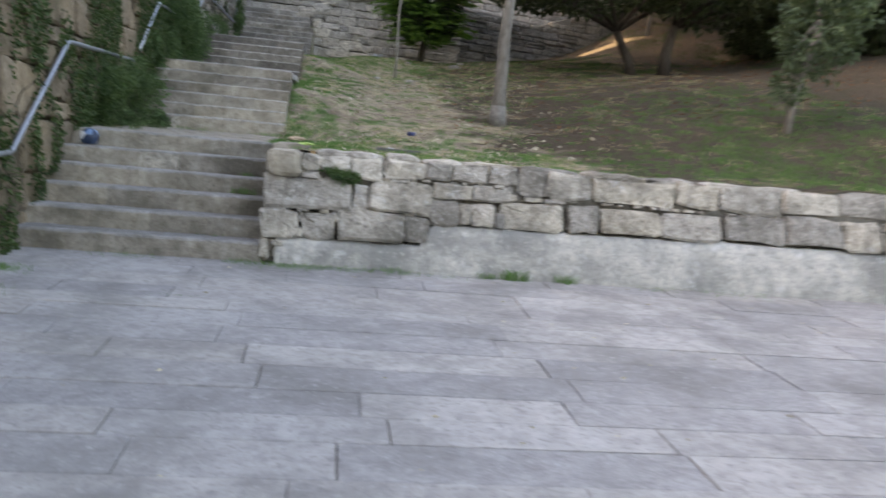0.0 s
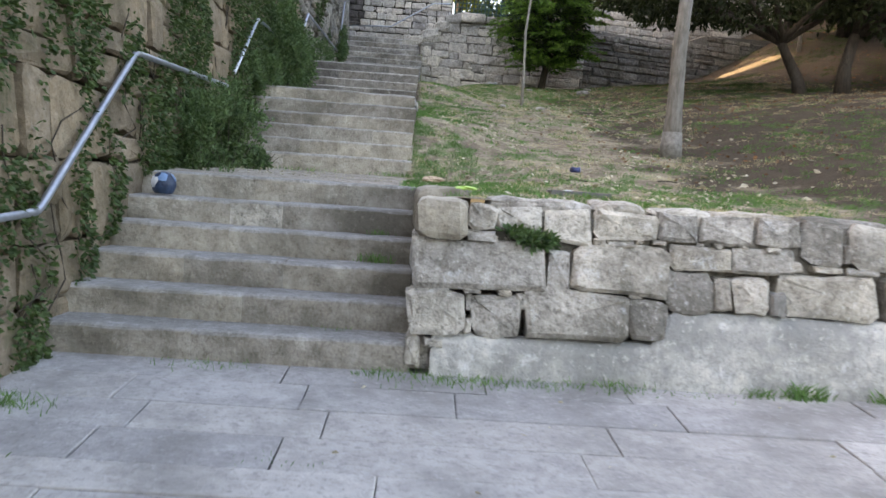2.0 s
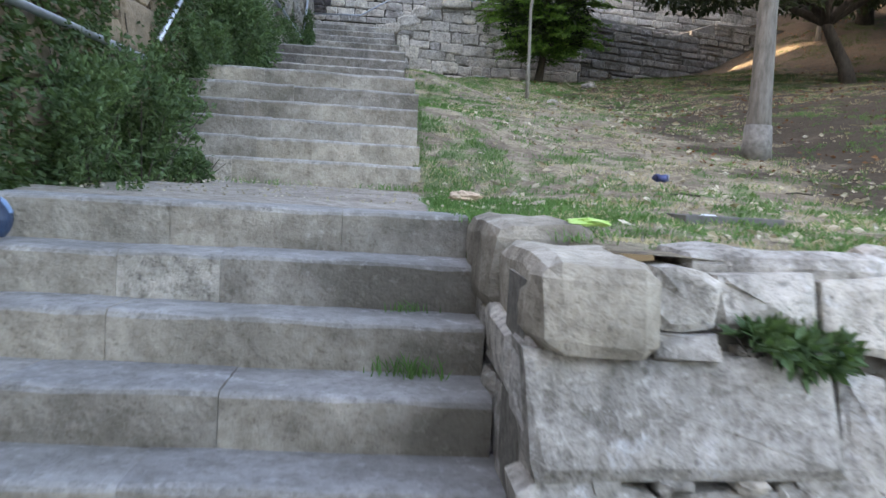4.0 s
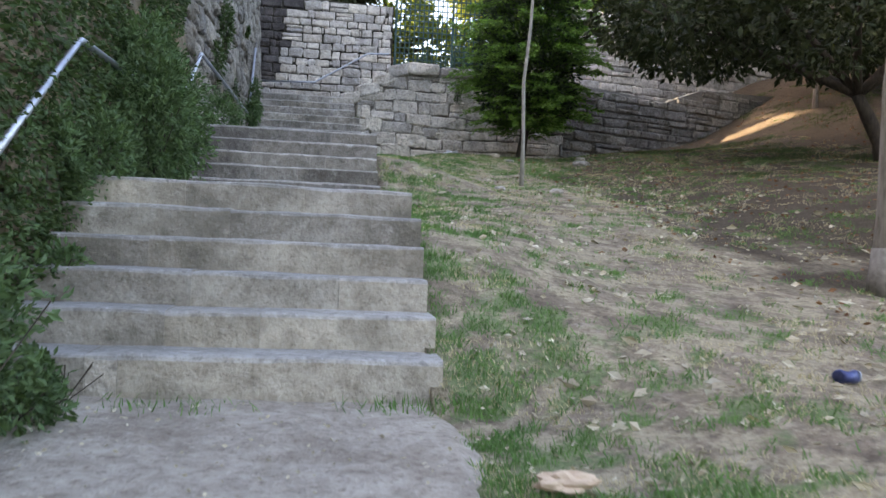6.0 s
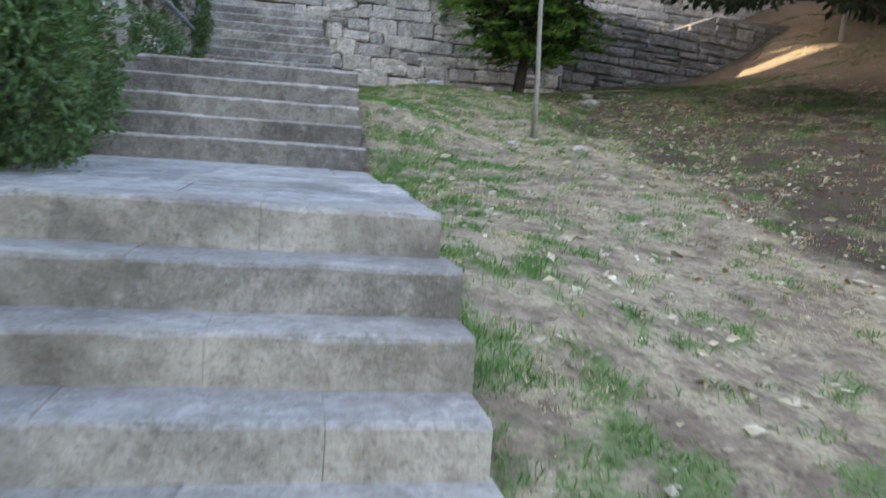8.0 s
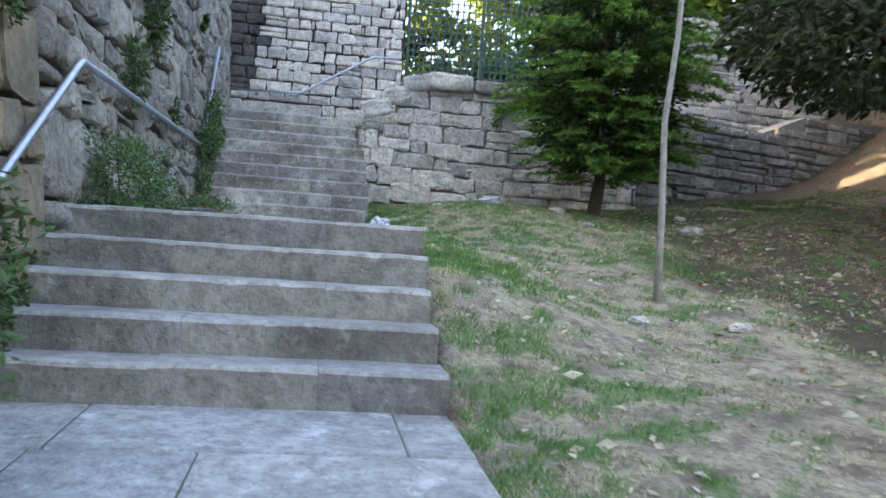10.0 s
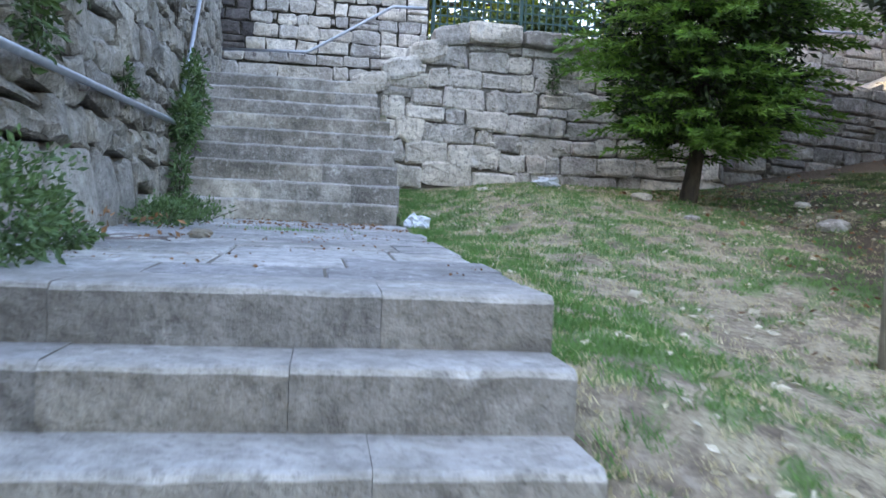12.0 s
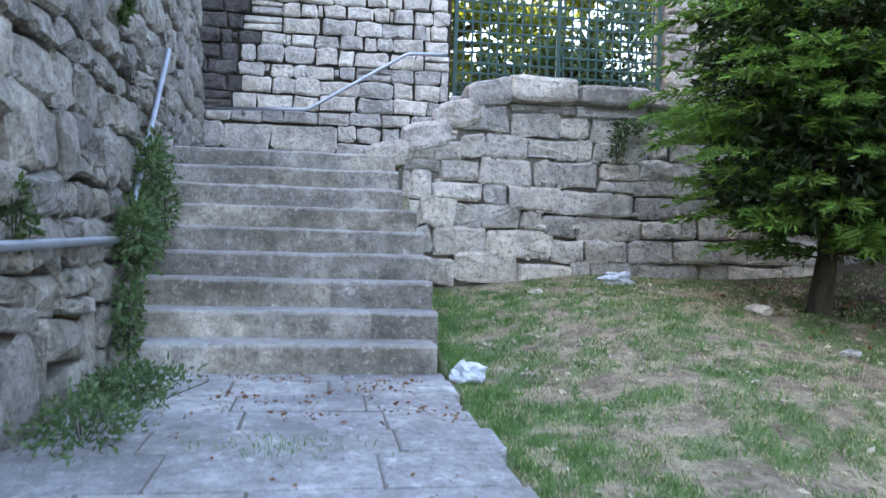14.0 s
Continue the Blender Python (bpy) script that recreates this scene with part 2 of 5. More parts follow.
# ---- builders ----
def mesh_of(name, verts, faces, material, smooth=False, more=(), slots=()):
    me = bpy.data.meshes.new(name)
    me.from_pydata(verts, [], faces)
    for m in (material, *more):
        me.materials.append(m)
    if slots:
        me.polygons.foreach_set("material_index", slots)
    if smooth:
        me.polygons.foreach_set("use_smooth", [True] * len(me.polygons))
    me.update()
    return me


def part(name, me, parent, label=""):
    ob = new(name, me)
    ob.parent = parent
    if label:
        tagged(ob, label)
    return ob


def thing(name, label, category, kind="", group="", at=(0, 0, 0)):
    ob = tagged(new(name), label, category, group, kind)
    ob.location = at
    return ob


def solid(name, me, label, category, kind="", group=""):
    return tagged(new(name, me), label, category, group, kind)


def interp(pairs, v):
    if v <= pairs[0][0]:
        return pairs[0][1]
    for (a, p), (b, q) in zip(pairs, pairs[1:]):
        if v <= b:
            return p + (q - p) * (v - a) / (b - a)
    return pairs[-1][1]


def smooth01(a, b, v):
    s = min(1.0, max(0.0, (v - a) / (b - a)))
    return s * s * (3 - 2 * s)


def box_data(x0, y0, z0, x1, y1, z1, r=0.012):
    """A box with chamfered edges: 24 corner points."""
    bm = bmesh.new()
    bmesh.ops.create_cube(bm, size=1, matrix=Matrix.LocRotScale(((x0 + x1) / 2, (y0 + y1) / 2, (z0 + z1) / 2), None, (x1 - x0, y1 - y0, z1 - z0)))
    if r:
        bmesh.ops.bevel(bm, geom=list(bm.edges), offset=r, segments=1, affect="EDGES")
    v = [tuple(p.co) for p in bm.verts]
    f = [[p.index for p in q.verts] for q in bm.faces]
    bm.free()
    return v, f


def boulder_data(x0, y0, z0, x1, y1, z1, seed, rough=0.03):
    """A rough-hewn block: rounded corners, uneven faces."""
    bm = bmesh.new()
    bmesh.ops.create_cube(bm, size=1)
    bmesh.ops.subdivide_edges(bm, edges=list(bm.edges), cuts=4, use_grid_fill=True)
    size, mid = Vector((x1 - x0, y1 - y0, z1 - z0)), Vector(((x0 + x1) / 2, (y0 + y1) / 2, (z0 + z1) / 2))
    for v in bm.verts:
        d = v.co.copy()
        edge = sum(1 for c in d if abs(c) > 0.45)
        p = Vector((d.x * size.x, d.y * size.y, d.z * size.z))
        p -= Vector((math.copysign(0.028, d.x) if abs(d.x) > .45 else 0, math.copysign(0.028, d.y) if abs(d.y) > .45 else 0, math.copysign(0.028, d.z) if abs(d.z) > .45 else 0)) * max(0, edge - 1) * 0.6
        q = p * 5 + Vector((seed, seed * 2.3, 0))
        p += Vector((noise.noise(q), noise.noise(q + Vector((7, 0, 0))), noise.noise(q + Vector((0, 9, 0))) * 0.8)) * rough
        v.co = mid + p
    v = [tuple(p.co) for p in bm.verts]
    f = [[p.index for p in q.verts] for q in bm.faces]
    bm.free()
    return v, f


def join_data(items):
    verts, faces = [], []
    for v, f in items:
        n = len(verts)
        verts += v
        faces += [[i + n for i in q] for q in f]
    return verts, faces


def tube_data(points, radius, sides=10, taper=None):
    """A pipe along the points; taper gives a radius per point."""
    verts, faces = [], []
    pts = [Vector(p) for p in points]
    for i, p in enumerate(pts):
        d = (pts[min(i + 1, len(pts) - 1)] - pts[max(i - 1, 0)]).normalized()
        side = d.orthogonal() if abs(d.z) > 0.9 else d.cross(Vector((0, 0, 1)))
        side.normalize()
        up = side.cross(d)
        r = taper[i] if taper else radius
        for k in range(sides):
            a = 2 * math.pi * k / sides
            verts.append(tuple(p + (side * math.cos(a) + up * math.sin(a)) * r))
        if i:
            o = (i - 1) * sides
            faces += [[o + k, o + (k + 1) % sides, o + sides + (k + 1) % sides, o + sides + k] for k in range(sides)]
    faces.append(list(range(sides))[::-1])
    faces.append(list(range(len(verts) - sides, len(verts))))
    return verts, faces


def rounded_path(points, r=0.05, steps=4):
    pts = [Vector(p) for p in points]
    out = [pts[0]]
    for a, b, c in zip(pts, pts[1:], pts[2:]):
        p, q = b + (a - b).normalized() * r, b + (c - b).normalized() * r
        for s in range(steps + 1):
            t = s / steps
            out.append(p * (1 - t) ** 2 + b * 2 * t * (1 - t) + q * t * t)
    return out + [pts[-1]]


def stone_data(place, u0, v0, u1, v1, proud, rng, rough=1.0, depth=0.14):
    """One wall stone in the wall's (along, up, out) frame: rounded outline, domed uneven face."""
    w, h = u1 - u0, v1 - v0
    c = min(w, h) * (0.07 + 0.09 * rng.random()) * rough
    j = min(0.03, 0.09 * min(w, h)) * rough
    ring = []
    for (x, y) in ((c, 0), (w * 0.5, 0), (w - c, 0), (w, c), (w, h - c), (w - c, h), (w * 0.5, h), (c, h), (0, h - c), (0, c)):
        ring.append((u0 + x + rng.uniform(-j, j), v0 + y + rng.uniform(-j, j)))
    if rough > 1.15:
        turn = rng.uniform(-0.16, 0.16)
        mu, mv = (u0 + u1) / 2, (v0 + v1) / 2
        ring = [(mu + (u - mu) * math.cos(turn) - (v - mv) * math.sin(turn), mv + (u - mu) * math.sin(turn) + (v - mv) * math.cos(turn)) for u, v in ring]
    cu, cv = (u0 + u1) / 2 + rng.uniform(-.1, .1) * w, (v0 + v1) / 2 + rng.uniform(-.1, .1) * h
    inset = min(0.03, 0.13 * min(w, h))
    k = 1 - 2 * inset / min(w, h) * 0.9
    verts = [place(u, v, -depth) for u, v in ring] + [place(u, v, proud - 0.014 * rough + rng.uniform(-.004, .004)) for u, v in ring]
    tilt_u, tilt_v = rng.uniform(-.02, .02) * rough, rng.uniform(-.02, .02) * rough
    verts += [place(cu + (u - cu) * (1 - 2 * inset / w), cv + (v - cv) * (1 - 2 * inset / h), proud + rng.uniform(-.007, .012) * rough + tilt_u * (u - cu) / w + tilt_v * (v - cv) / h) for u, v in ring]
    verts.append(place(cu, cv, proud + rng.uniform(0.002, .02) * rough))
    n = len(ring)
    faces = []
    for o in (0, n):
        faces += [[o + i, o + (i + 1) % n, o + n + (i + 1) % n, o + n + i] for i in range(n)]
    faces += [[2 * n + i, 2 * n + (i + 1) % n, 3 * n] for i in range(n)]
    return verts, faces


def courses(u0, u1, v0, v1, rng, high, wide, split=0.25, gap=0.012, vary=0.35, chips=0.3):
    """Irregular coursed masonry: rectangles (u0, v0, u1, v1), some split in two, small chips in wide joints."""
    out = []
    v = v0
    while v < v1 - 0.05:
        h = min(high * rng.uniform(1 - vary, 1 + vary), v1 - v)
        if v1 - v - h < high * 0.35:
            h = v1 - v
        u = u0 - rng.uniform(0, wide * 0.6)
        while u < u1:
            w = wide * rng.uniform(0.55, 1.6) * (0.7 + 0.5 * h / high)
            a, b = max(u, u0), min(u + w, u1)
            u += w
            if b - a < 0.06:
                continue
            lift = rng.uniform(-0.012, 0.012)
            if h > high * 0.85 and rng.random() < split:
                m = h * rng.uniform(0.4, 0.62)
                out += [(a + gap, v + gap, b - gap, v + m - gap), (a + gap, v + m + gap * 0.6, b - gap, v + h - gap + lift)]
            elif b - a > wide * 0.8 and rng.random() < chips:
                cw = rng.uniform(0.05, 0.09)
                out += [(a + gap, v + gap, b - cw - gap, v + h - gap + lift), (b - cw, v + gap + rng.uniform(0, h * .4), b - gap, v + h - gap - rng.uniform(0, h * .3))]
            else:
                out.append((a + gap, v + gap, b - gap, v + h - gap + lift))
        v += h
    return out


def lay(parent, place, rects, material, rng, proud=0.03, uneven=0.02, rough=1.0, limit=300, name="stone", nearest=None, smooth=False):
    rects = sorted(rects, key=nearest) if nearest else rects
    spare = []
    for i, (a, b, c, d) in enumerate(rects):
        if c - a < 0.025 or d - b < 0.025:
            continue
        data = stone_data(place, a, b, c, d, proud + rng.uniform(-uneven, uneven), rng, rough)
        mat = material(a, b) if callable(material) else material
        if i < limit:
            part(name, mesh_of(name, *data, mat, smooth), parent)
        else:
            spare.append((data, mat))
    for mat in {m.name: m for _, m in spare}.values():
        tagged(part("far_stones", mesh_of("far_stones", *join_data([d for d, m in spare if m == mat]), mat, True), parent), kind="stuff")


def leaf_data(points, size, rng, spread=1.0, long=1.6):
    """Small folded leaves, one at each (place, outward) pair."""
    verts, faces = [], []
    for p, out in points:
        d = (Vector(out) + Vector((rng.gauss(0, 1), rng.gauss(0, 1), rng.gauss(0, 1))) * spread).normalized()
        s = d.orthogonal().normalized()
        s.rotate(Matrix.Rotation(rng.uniform(0, 6.28), 3, d))
        n = d.cross(s)
        k = size * rng.uniform(0.6, 1.35)
        o = len(verts)
        p = Vector(p)
        mid = p + d * k * long * 0.5 - n * k * 0.12
        verts += [tuple(p), tuple(mid + s * k * 0.42 + n * k * 0.2), tuple(p + d * k * long), tuple(mid - s * k * 0.42 + n * k * 0.2), tuple(mid)]
        faces += [[o, o + 1, o + 4], [o + 1, o + 2, o + 4], [o + 2, o + 3, o + 4], [o + 3, o, o + 4]]
    return verts, faces


# ---- plan ----
STAIR_LEFT = [(-8, -2.05), (0, -2.13), (6, -2.25), (11, -2.31), (16, -2.31), (22, -2.6)]
BATTER = [(0, 0.05), (5, 0.11), (11, 0.13), (15, 0.06), (22, 0.05)]


def left_x(y, z):
    """The face of the tall wall beside the stairs, leaning back a little."""
    return interp(STAIR_LEFT, y) - interp(BATTER, y) * max(0.0, z - walk_z(y))


WALK = [(-9, -0.5), (0, 0.0), (0.02, 0.1), (1.63, 1.1), (4.45, 1.19), (6.1, 2.29), (9.5, 2.40), (10.83, 3.32), (15.93, 3.42), (18.6, 5.17), (22, 5.2)]
LAWN_FAR = [(0.3, 1.06), (1.7, 1.10), (3.6, 1.27), (6.25, 1.74), (9.0, 2.35), (11.9, 2.84), (16.5, 3.80), (18.8, 4.02), (22, 4.7), (26, 6.4), (80, 9.0)]
LAWN_NEAR = [(0.3, 1.05), (1.65, 1.08), (4.35, 1.16), (6.1, 2.02), (9.4, 2.36), (10.83, 3.05), (16.0, 3.42), (18.8, 3.86), (22, 4.2), (26, 6.4), (80, 9.0)]
HILL_RISE = [(0, 0.01), (1.5, 0.04), (4.0, 0.17), (8, 0.17), (16, 0.11), (24, 0.11)]


def walk_z(y):
    return interp(WALK, y)


def paving_z(x, y):
    return 0.055 * min(y, 0.0) if y > -9 else -0.5


def lawn_z(x, y):
    if (x < -0.15 and y < 22) or (x < 0.25 and y < 1.62):
        return walk_z(y) - 0.4
    s = smooth01(0.0, 1.7, x)
    z = interp(LAWN_NEAR, y) * (1 - s) + interp(LAWN_FAR, y) * s
    z += interp(HILL_RISE, y) * max(0.0, min(x, 26.0) - 3.4) * smooth01(3.0, 5.0, x)
    z += 1.15 * smooth01(7.6, 12.0, x) * smooth01(14.5, 20.5, y)
    if x > 9:
        z += 0.02 * (min(x, 30) - 9) ** 1.6 * smooth01(4, 14, y)
    return z + 0.03 * noise.noise((x * 0.9, y * 0.9, 3.0)) + 0.012 * noise.noise((x * 4, y * 4, 1.0))


def spaced(a, b, near_step, mid, far_step):
    out, v = [], a
    while v < b:
        out.append(v)
        v += near_step if v < mid else far_step
    return out + [b]


def sheet(xs, ys, height, material, name):
    verts = [(x, y, height(x, y)) for y in ys for x in xs]
    n = len(xs)
    faces = [[r * n + c, r * n + c + 1, (r + 1) * n + c + 1, (r + 1) * n + c] for r in range(len(ys) - 1) for c in range(n - 1)]
    return mesh_of(name, verts, faces, material, True)


# ---- ground ----
ground = thing("ground", "bare sloping ground of lawn, earth and paving bed", "ground", "structure")
def lush(x, y):
    """How green the lawn is: along the steps, behind the low wall, and in drifting patches."""
    edge = 0.24 * math.exp(-max(0, x) / 0.5) * smooth01(0.5, 2, y) + 0.24 * math.exp(-((y - 2.4) / 1.3) ** 2) + 0.26 * smooth01(9, 15, y) + 0.3 * smooth01(4.5, 6.5, x) * (1 - smooth01(7, 12, y))
    return noise.noise((x * 0.9, y * 0.9, 12)) * 0.34 + 0.5 * noise.noise((x * 2.7, y * 2.7, 4)) + 0.8 * noise.noise((x * 6.0, y * 6.0, 9)) + edge - 0.06 - 0.09 * max(0, x - 4) * smooth01(6, 10, y)


def with_cover(me):
    at = me.attributes.new("cover", "FLOAT", "POINT")
    at.data.foreach_set("value", [min(1.0, max(-1.0, lush(v.co.x, v.co.y))) for v in me.vertices])
    return me


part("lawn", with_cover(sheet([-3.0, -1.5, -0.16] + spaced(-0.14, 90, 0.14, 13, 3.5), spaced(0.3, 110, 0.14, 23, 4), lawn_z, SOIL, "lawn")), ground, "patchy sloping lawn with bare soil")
part("plaza_bed", sheet([-90, -30, -8, -2.4, 0, 4, 9, 30, 90], [-90, -30, -9, -4.5, 0.35], lambda x, y: paving_z(x, y) - 0.014, JOINT, "plaza_bed"), ground, "earth showing in the joints of the plaza")
TOP_LEFT = [(-9, 4.6), (4, 5.2), (9.1, 5.8), (13.8, 6.4), (15.2, 7.1), (18.55, 7.5), (18.9, 8.2), (24, 8.3)]


# Unseen hill added to block the low sun; its notch passes one beam.
def bank_z(x, y):
    d = -2.95 - x
    return interp(TOP_LEFT, y) - 0.15 + (1.1 - 0.98 * smooth01(19.35, 19.55, y) * (1 - smooth01(20.6, 20.8, y) + smooth01(25, 27, y))) * max(0, min(d, 14)) + 0.25 * noise.noise((x * 0.5, y * 0.5, 0))


part("hillside", sheet([-90, -60, -40, -30, -22, -18, -15, -12, -10, -8, -6.5, -5, -4, -3.3, -2.95], spaced(-90, 12, 6, 200, 6) + spaced(12.5, 26, 0.25, 200, 1) + spaced(30, 110, 6, 200, 6), bank_z, SOIL, "hillside"), ground, "added unseen hill that blocks the sun, notched for one beam")

# ---- stairs: flights of long stone blocks ----


def step_block(x0, x1, y0, y1, z0, z1, rng):
    """One block of a step: chamfered, its front edge worn uneven."""
    cuts = max(2, int((x1 - x0) / 0.16))
    prof = [(0, 0), (0, 1), (0.0, 2), (0, 3), (0, 4)]
    verts, faces = [], []
    for i in range(cuts + 1):
        x = x0 + (x1 - x0) * i / cuts
        wear, dip = rng.uniform(0, 0.012), rng.uniform(-0.006, 0.005)
        end = 0.003 if i in (0, cuts) else 0.0
        verts += [(x, y0 + end, z0), (x, y0 + end - 0.004 * rng.random(), z1 - 0.018 - wear), (x, y0 + 0.004 + wear * 0.5 + end, z1 - 0.006 - wear * 0.5 + dip - end),
                  (x, y0 + 0.018 + wear, z1 + dip - end * 0.6), (x, y1, z1 + rng.uniform(-0.003, 0.003) - end * 0.6), (x, y1, z0)]
        if i:
            o = (i - 1) * 6
            faces += [[o + k, o + 6 + k, o + 7 + k, o + 1 + k] for k in range(5)]
            faces.append([o + 5, o + 11, o + 6, o])
    faces += [[0, 1, 2, 3, 4, 5], [len(verts) - 6 + k for k in (5, 4, 3, 2, 1, 0)]]
    return verts, faces


def flight(name, label, first_y, run, base_z, rise, count, right, seed, material, last_depth, pale=None, blocks=(0.3, 0.45, 0.6, 0.8)):
    rng = random.Random(seed)
    top = thing(name, label, "stairs", "structure", at=(0, 0, 0))
    for i in range(count):
        y, z = first_y + run * i + rng.uniform(-.012, .012), base_z + rise * (i + 1)
        lx, rx = left_x(y, z) - 0.12, right(i) + rng.uniform(-0.03, 0.03)
        deep = last_depth if i == count - 1 else run + 0.06
        cuts = [lx] + sorted(lx + (rx - lx) * f for f in ([rng.uniform(0.3, 0.45), rng.uniform(0.6, 0.8)] if rng.random() < (0.6 if material == STEP else 1.1) else [rng.uniform(0.35, 0.65)])) + [rx]
        if pale and pale[0] == i:
            cuts = [lx, pale[1], pale[2], rx]
        for a, b in zip(cuts, cuts[1:]):
            face = PALE if pale and pale[0] == i and a == pale[1] else material
            dz = rng.uniform(-0.005, 0.005)
            sv, sf = step_block(a + 0.001, b - 0.001, y + rng.uniform(-.003, .003), y + deep, base_z + rise * i - 0.08, z + dz, rng)
            part("step", mesh_of("step", sv, sf, face, False, (WORN, TREAD), [(0, 1, 2, 2, 0, 0)[k % 6] if k < len(sf) - 2 else 0 for k in range(len(sf))]), top)
    return top


flight("lower_stairs", "six worn grey stone steps up from the plaza", 0.02, 0.322, 0.0, 0.184, 6, lambda i: 0.02, 1, STEP, 0.42, (4, -1.375, -0.985))
flight("middle_stairs", "six worn stone steps beside the lawn", 4.55, 0.306, 1.205, 0.1805, 6, lambda i: -0.11, 2, STEP, 0.46, (0, -1.70, -1.56))
flight("third_stairs", "five dark-stained stone steps between two landings", 9.55, 0.32, 2.395, 0.185, 5, lambda i: -0.14, 3, STEP_DARK, 0.40)
flight("upper_stairs", "nine weathered stone steps up to the far wall", 15.95, 0.335, 3.42, 0.195, 9, lambda i: -0.18 if i < 6 else -0.30, 4, STEP_GREY, 0.40)


def landing(name, label, y0, y1, z0, z1, right, seed, material, row, piece, slabs=True):
    rng = random.Random(seed)
    top = thing(name, label, "landing", "structure")
    zat = lambda y: z0 + (z1 - z0) * (y - y0) / (y1 - y0)
    ys = spaced(y0, y1, 0.14, 1e9, 1)
    xs = [-2.55 + (right - 0.0 + 2.55) * i / 18 for i in range(19)]
    bed = lambda x, y: zat(y) + (-0.008 if slabs else 0.02 * noise.noise((x * 2, y * 2, 0)) + 0.01 * noise.noise((x * 9, y * 9, 0))) + (-0.05 if x > right - 0.05 else 0)
    part("bed", sheet(xs, ys, bed, JOINT if slabs else material, "bed"), top)
    if slabs:
        y = y0
        while y < y1 - 0.05:
            h = min(row * rng.uniform(0.8, 1.25), y1 - y)
            if y1 - y - h < row * 0.4:
                h = y1 - y
            x = left_x(y, zat(y)) - 0.1 - rng.uniform(0, 0.3)
            edge = right + rng.uniform(-0.05, 0.04)
            while x < edge:
                w = piece * rng.uniform(0.6, 1.5)
                b = min(x + w, edge)
                if edge - b < 0.25:
                    b = edge
                v, f = box_data(x + 0.005, y + 0.005, -0.1, b - 0.005, y + h - 0.005, 0.0, 0.007)
                dz, tx = rng.uniform(-.005, .005), rng.uniform(-.004, .004)
                v = [(p[0] + rng.uniform(-.006, .006), p[1] + rng.uniform(-.006, .006), p[2] + zat(p[1]) + dz + tx * (p[0] - x)) for p in v]
                part("slab", mesh_of("slab", v, f, material), top)
                x = b
            y += h
    return top


landing("landing_1", "trodden earth landing scattered with grit", 1.98, 4.62, 1.10, 1.19, 0.0, 11, EARTH, 1, 1, slabs=False)
landing("landing_2", "landing of large pale worn stone slabs", 6.48, 9.58, 2.29, 2.39, -0.11, 12, SLAB, 0.75, 0.95)
landing("landing_3", "long landing of bluish grey stone slabs", 11.22, 15.98, 3.32, 3.42, -0.15, 13, SLAB, 0.46, 0.8)
top_slab = box_data(-2.7, 18.95, 4.4, 0.9, 21.6, 5.17, 0.01)
steps_up = [box_data(-0.1 + 0.32 * i, 19.15, 4.6, 3.9, 21.6, 5.17 + 0.085 * (i + 1), 0.01) for i in range(8)]
solid("upper_platform", mesh_of("upper_platform", *join_data([top_slab] + steps_up), GREY), "stone landing and steps turning behind the parapet", "landing", "structure")

# ---- walls ----


def wall_core(name, label, corners, thick, material, flip=1):
    """corners: (x, y, base z, top z) along the face; thickness goes behind it."""
    verts, faces = [], []
    n = len(corners)
    for i, (x, y, a, b) in enumerate(corners):
        x0, y0 = corners[max(i - 1, 0)][:2]
        x1, y1 = corners[min(i + 1, n - 1)][:2]
        d = Vector((x1 - x0, y1 - y0, 0)).normalized()
        back = Vector((-d.y, d.x, 0)) * thick * flip
        verts += [(x, y, a), (x, y, b), (x + back.x, y + back.y, b), (x + back.x, y + back.y, a)]
        if i:
            o = (i - 1) * 4
            faces += [[o + k, o + (k + 1) % 4, o + 4 + (k + 1) % 4, o + 4 + k] for k in range(4)]
    faces += [[0, 3, 2, 1], [len(verts) - 4 + k for k in range(4)]]
    top = thing(name, label, "wall", "structure")
    part("core", mesh_of("core", verts, faces, material), top)
    return top


# low wall along the plaza
def front_place(u, v, o):
    return (u, 0.03 + 0.03 * smooth01(0, 2, u) - o + 0.22 * v * smooth01(0.0, 1.0, v), v)


front = wall_core("wall_front", "low retaining wall of rough granite blocks on an old cement footing", [(0.02, 0.24, -0.4, 0.99), (9, 0.25, -0.4, 1.0), (60, 0.25, -0.4, 1.0)], 0.3, FILL)
rng = random.Random(21)
stones = [(0.0, 0.26, 0.36, 0.51), (0.39, 0.26, 0.71, 0.50), (0.72, 0.27, 1.35, 0.545), (1.36, 0.29, 1.59, 0.52), (1.58, 0.47, 1.88, 0.70), (1.89, 0.49, 2.0, 0.69), (2.01, 0.47, 2.23, 0.71), (2.28, 0.49, 2.92, 0.75)]
stones += [(2.98, 0.50, 3.29, 0.75), (3.31, 0.50, 3.93, 0.76), (3.94, 0.51, 4.61, 0.77), (4.66, 0.53, 5.31, 0.80), (5.33, 0.53, 5.95, 0.82), (5.98, 0.52, 6.42, 0.81)]
stones += [(0.0, 0.53, 0.82, 0.82), (0.85, 0.54, 0.99, 0.79), (1.0, 0.555, 1.6, 0.85), (1.62, 0.72, 2.01, 0.87), (2.02, 0.73, 2.41, 0.88)]
stones += [(0.34, 0.89, 0.52, 1.04), (0.34, 0.81, 0.52, 0.88), (0.52, 0.90, 0.80, 1.04), (0.81, 0.83, 1.12, 1.05), (1.13, 0.88, 1.54, 1.05), (1.54, 0.89, 1.80, 1.06), (1.81, 0.89, 2.15, 1.06), (2.17, 0.90, 2.45, 1.07), (2.46, 0.81, 2.72, 1.06), (2.78, 0.81, 3.2, 1.08)]
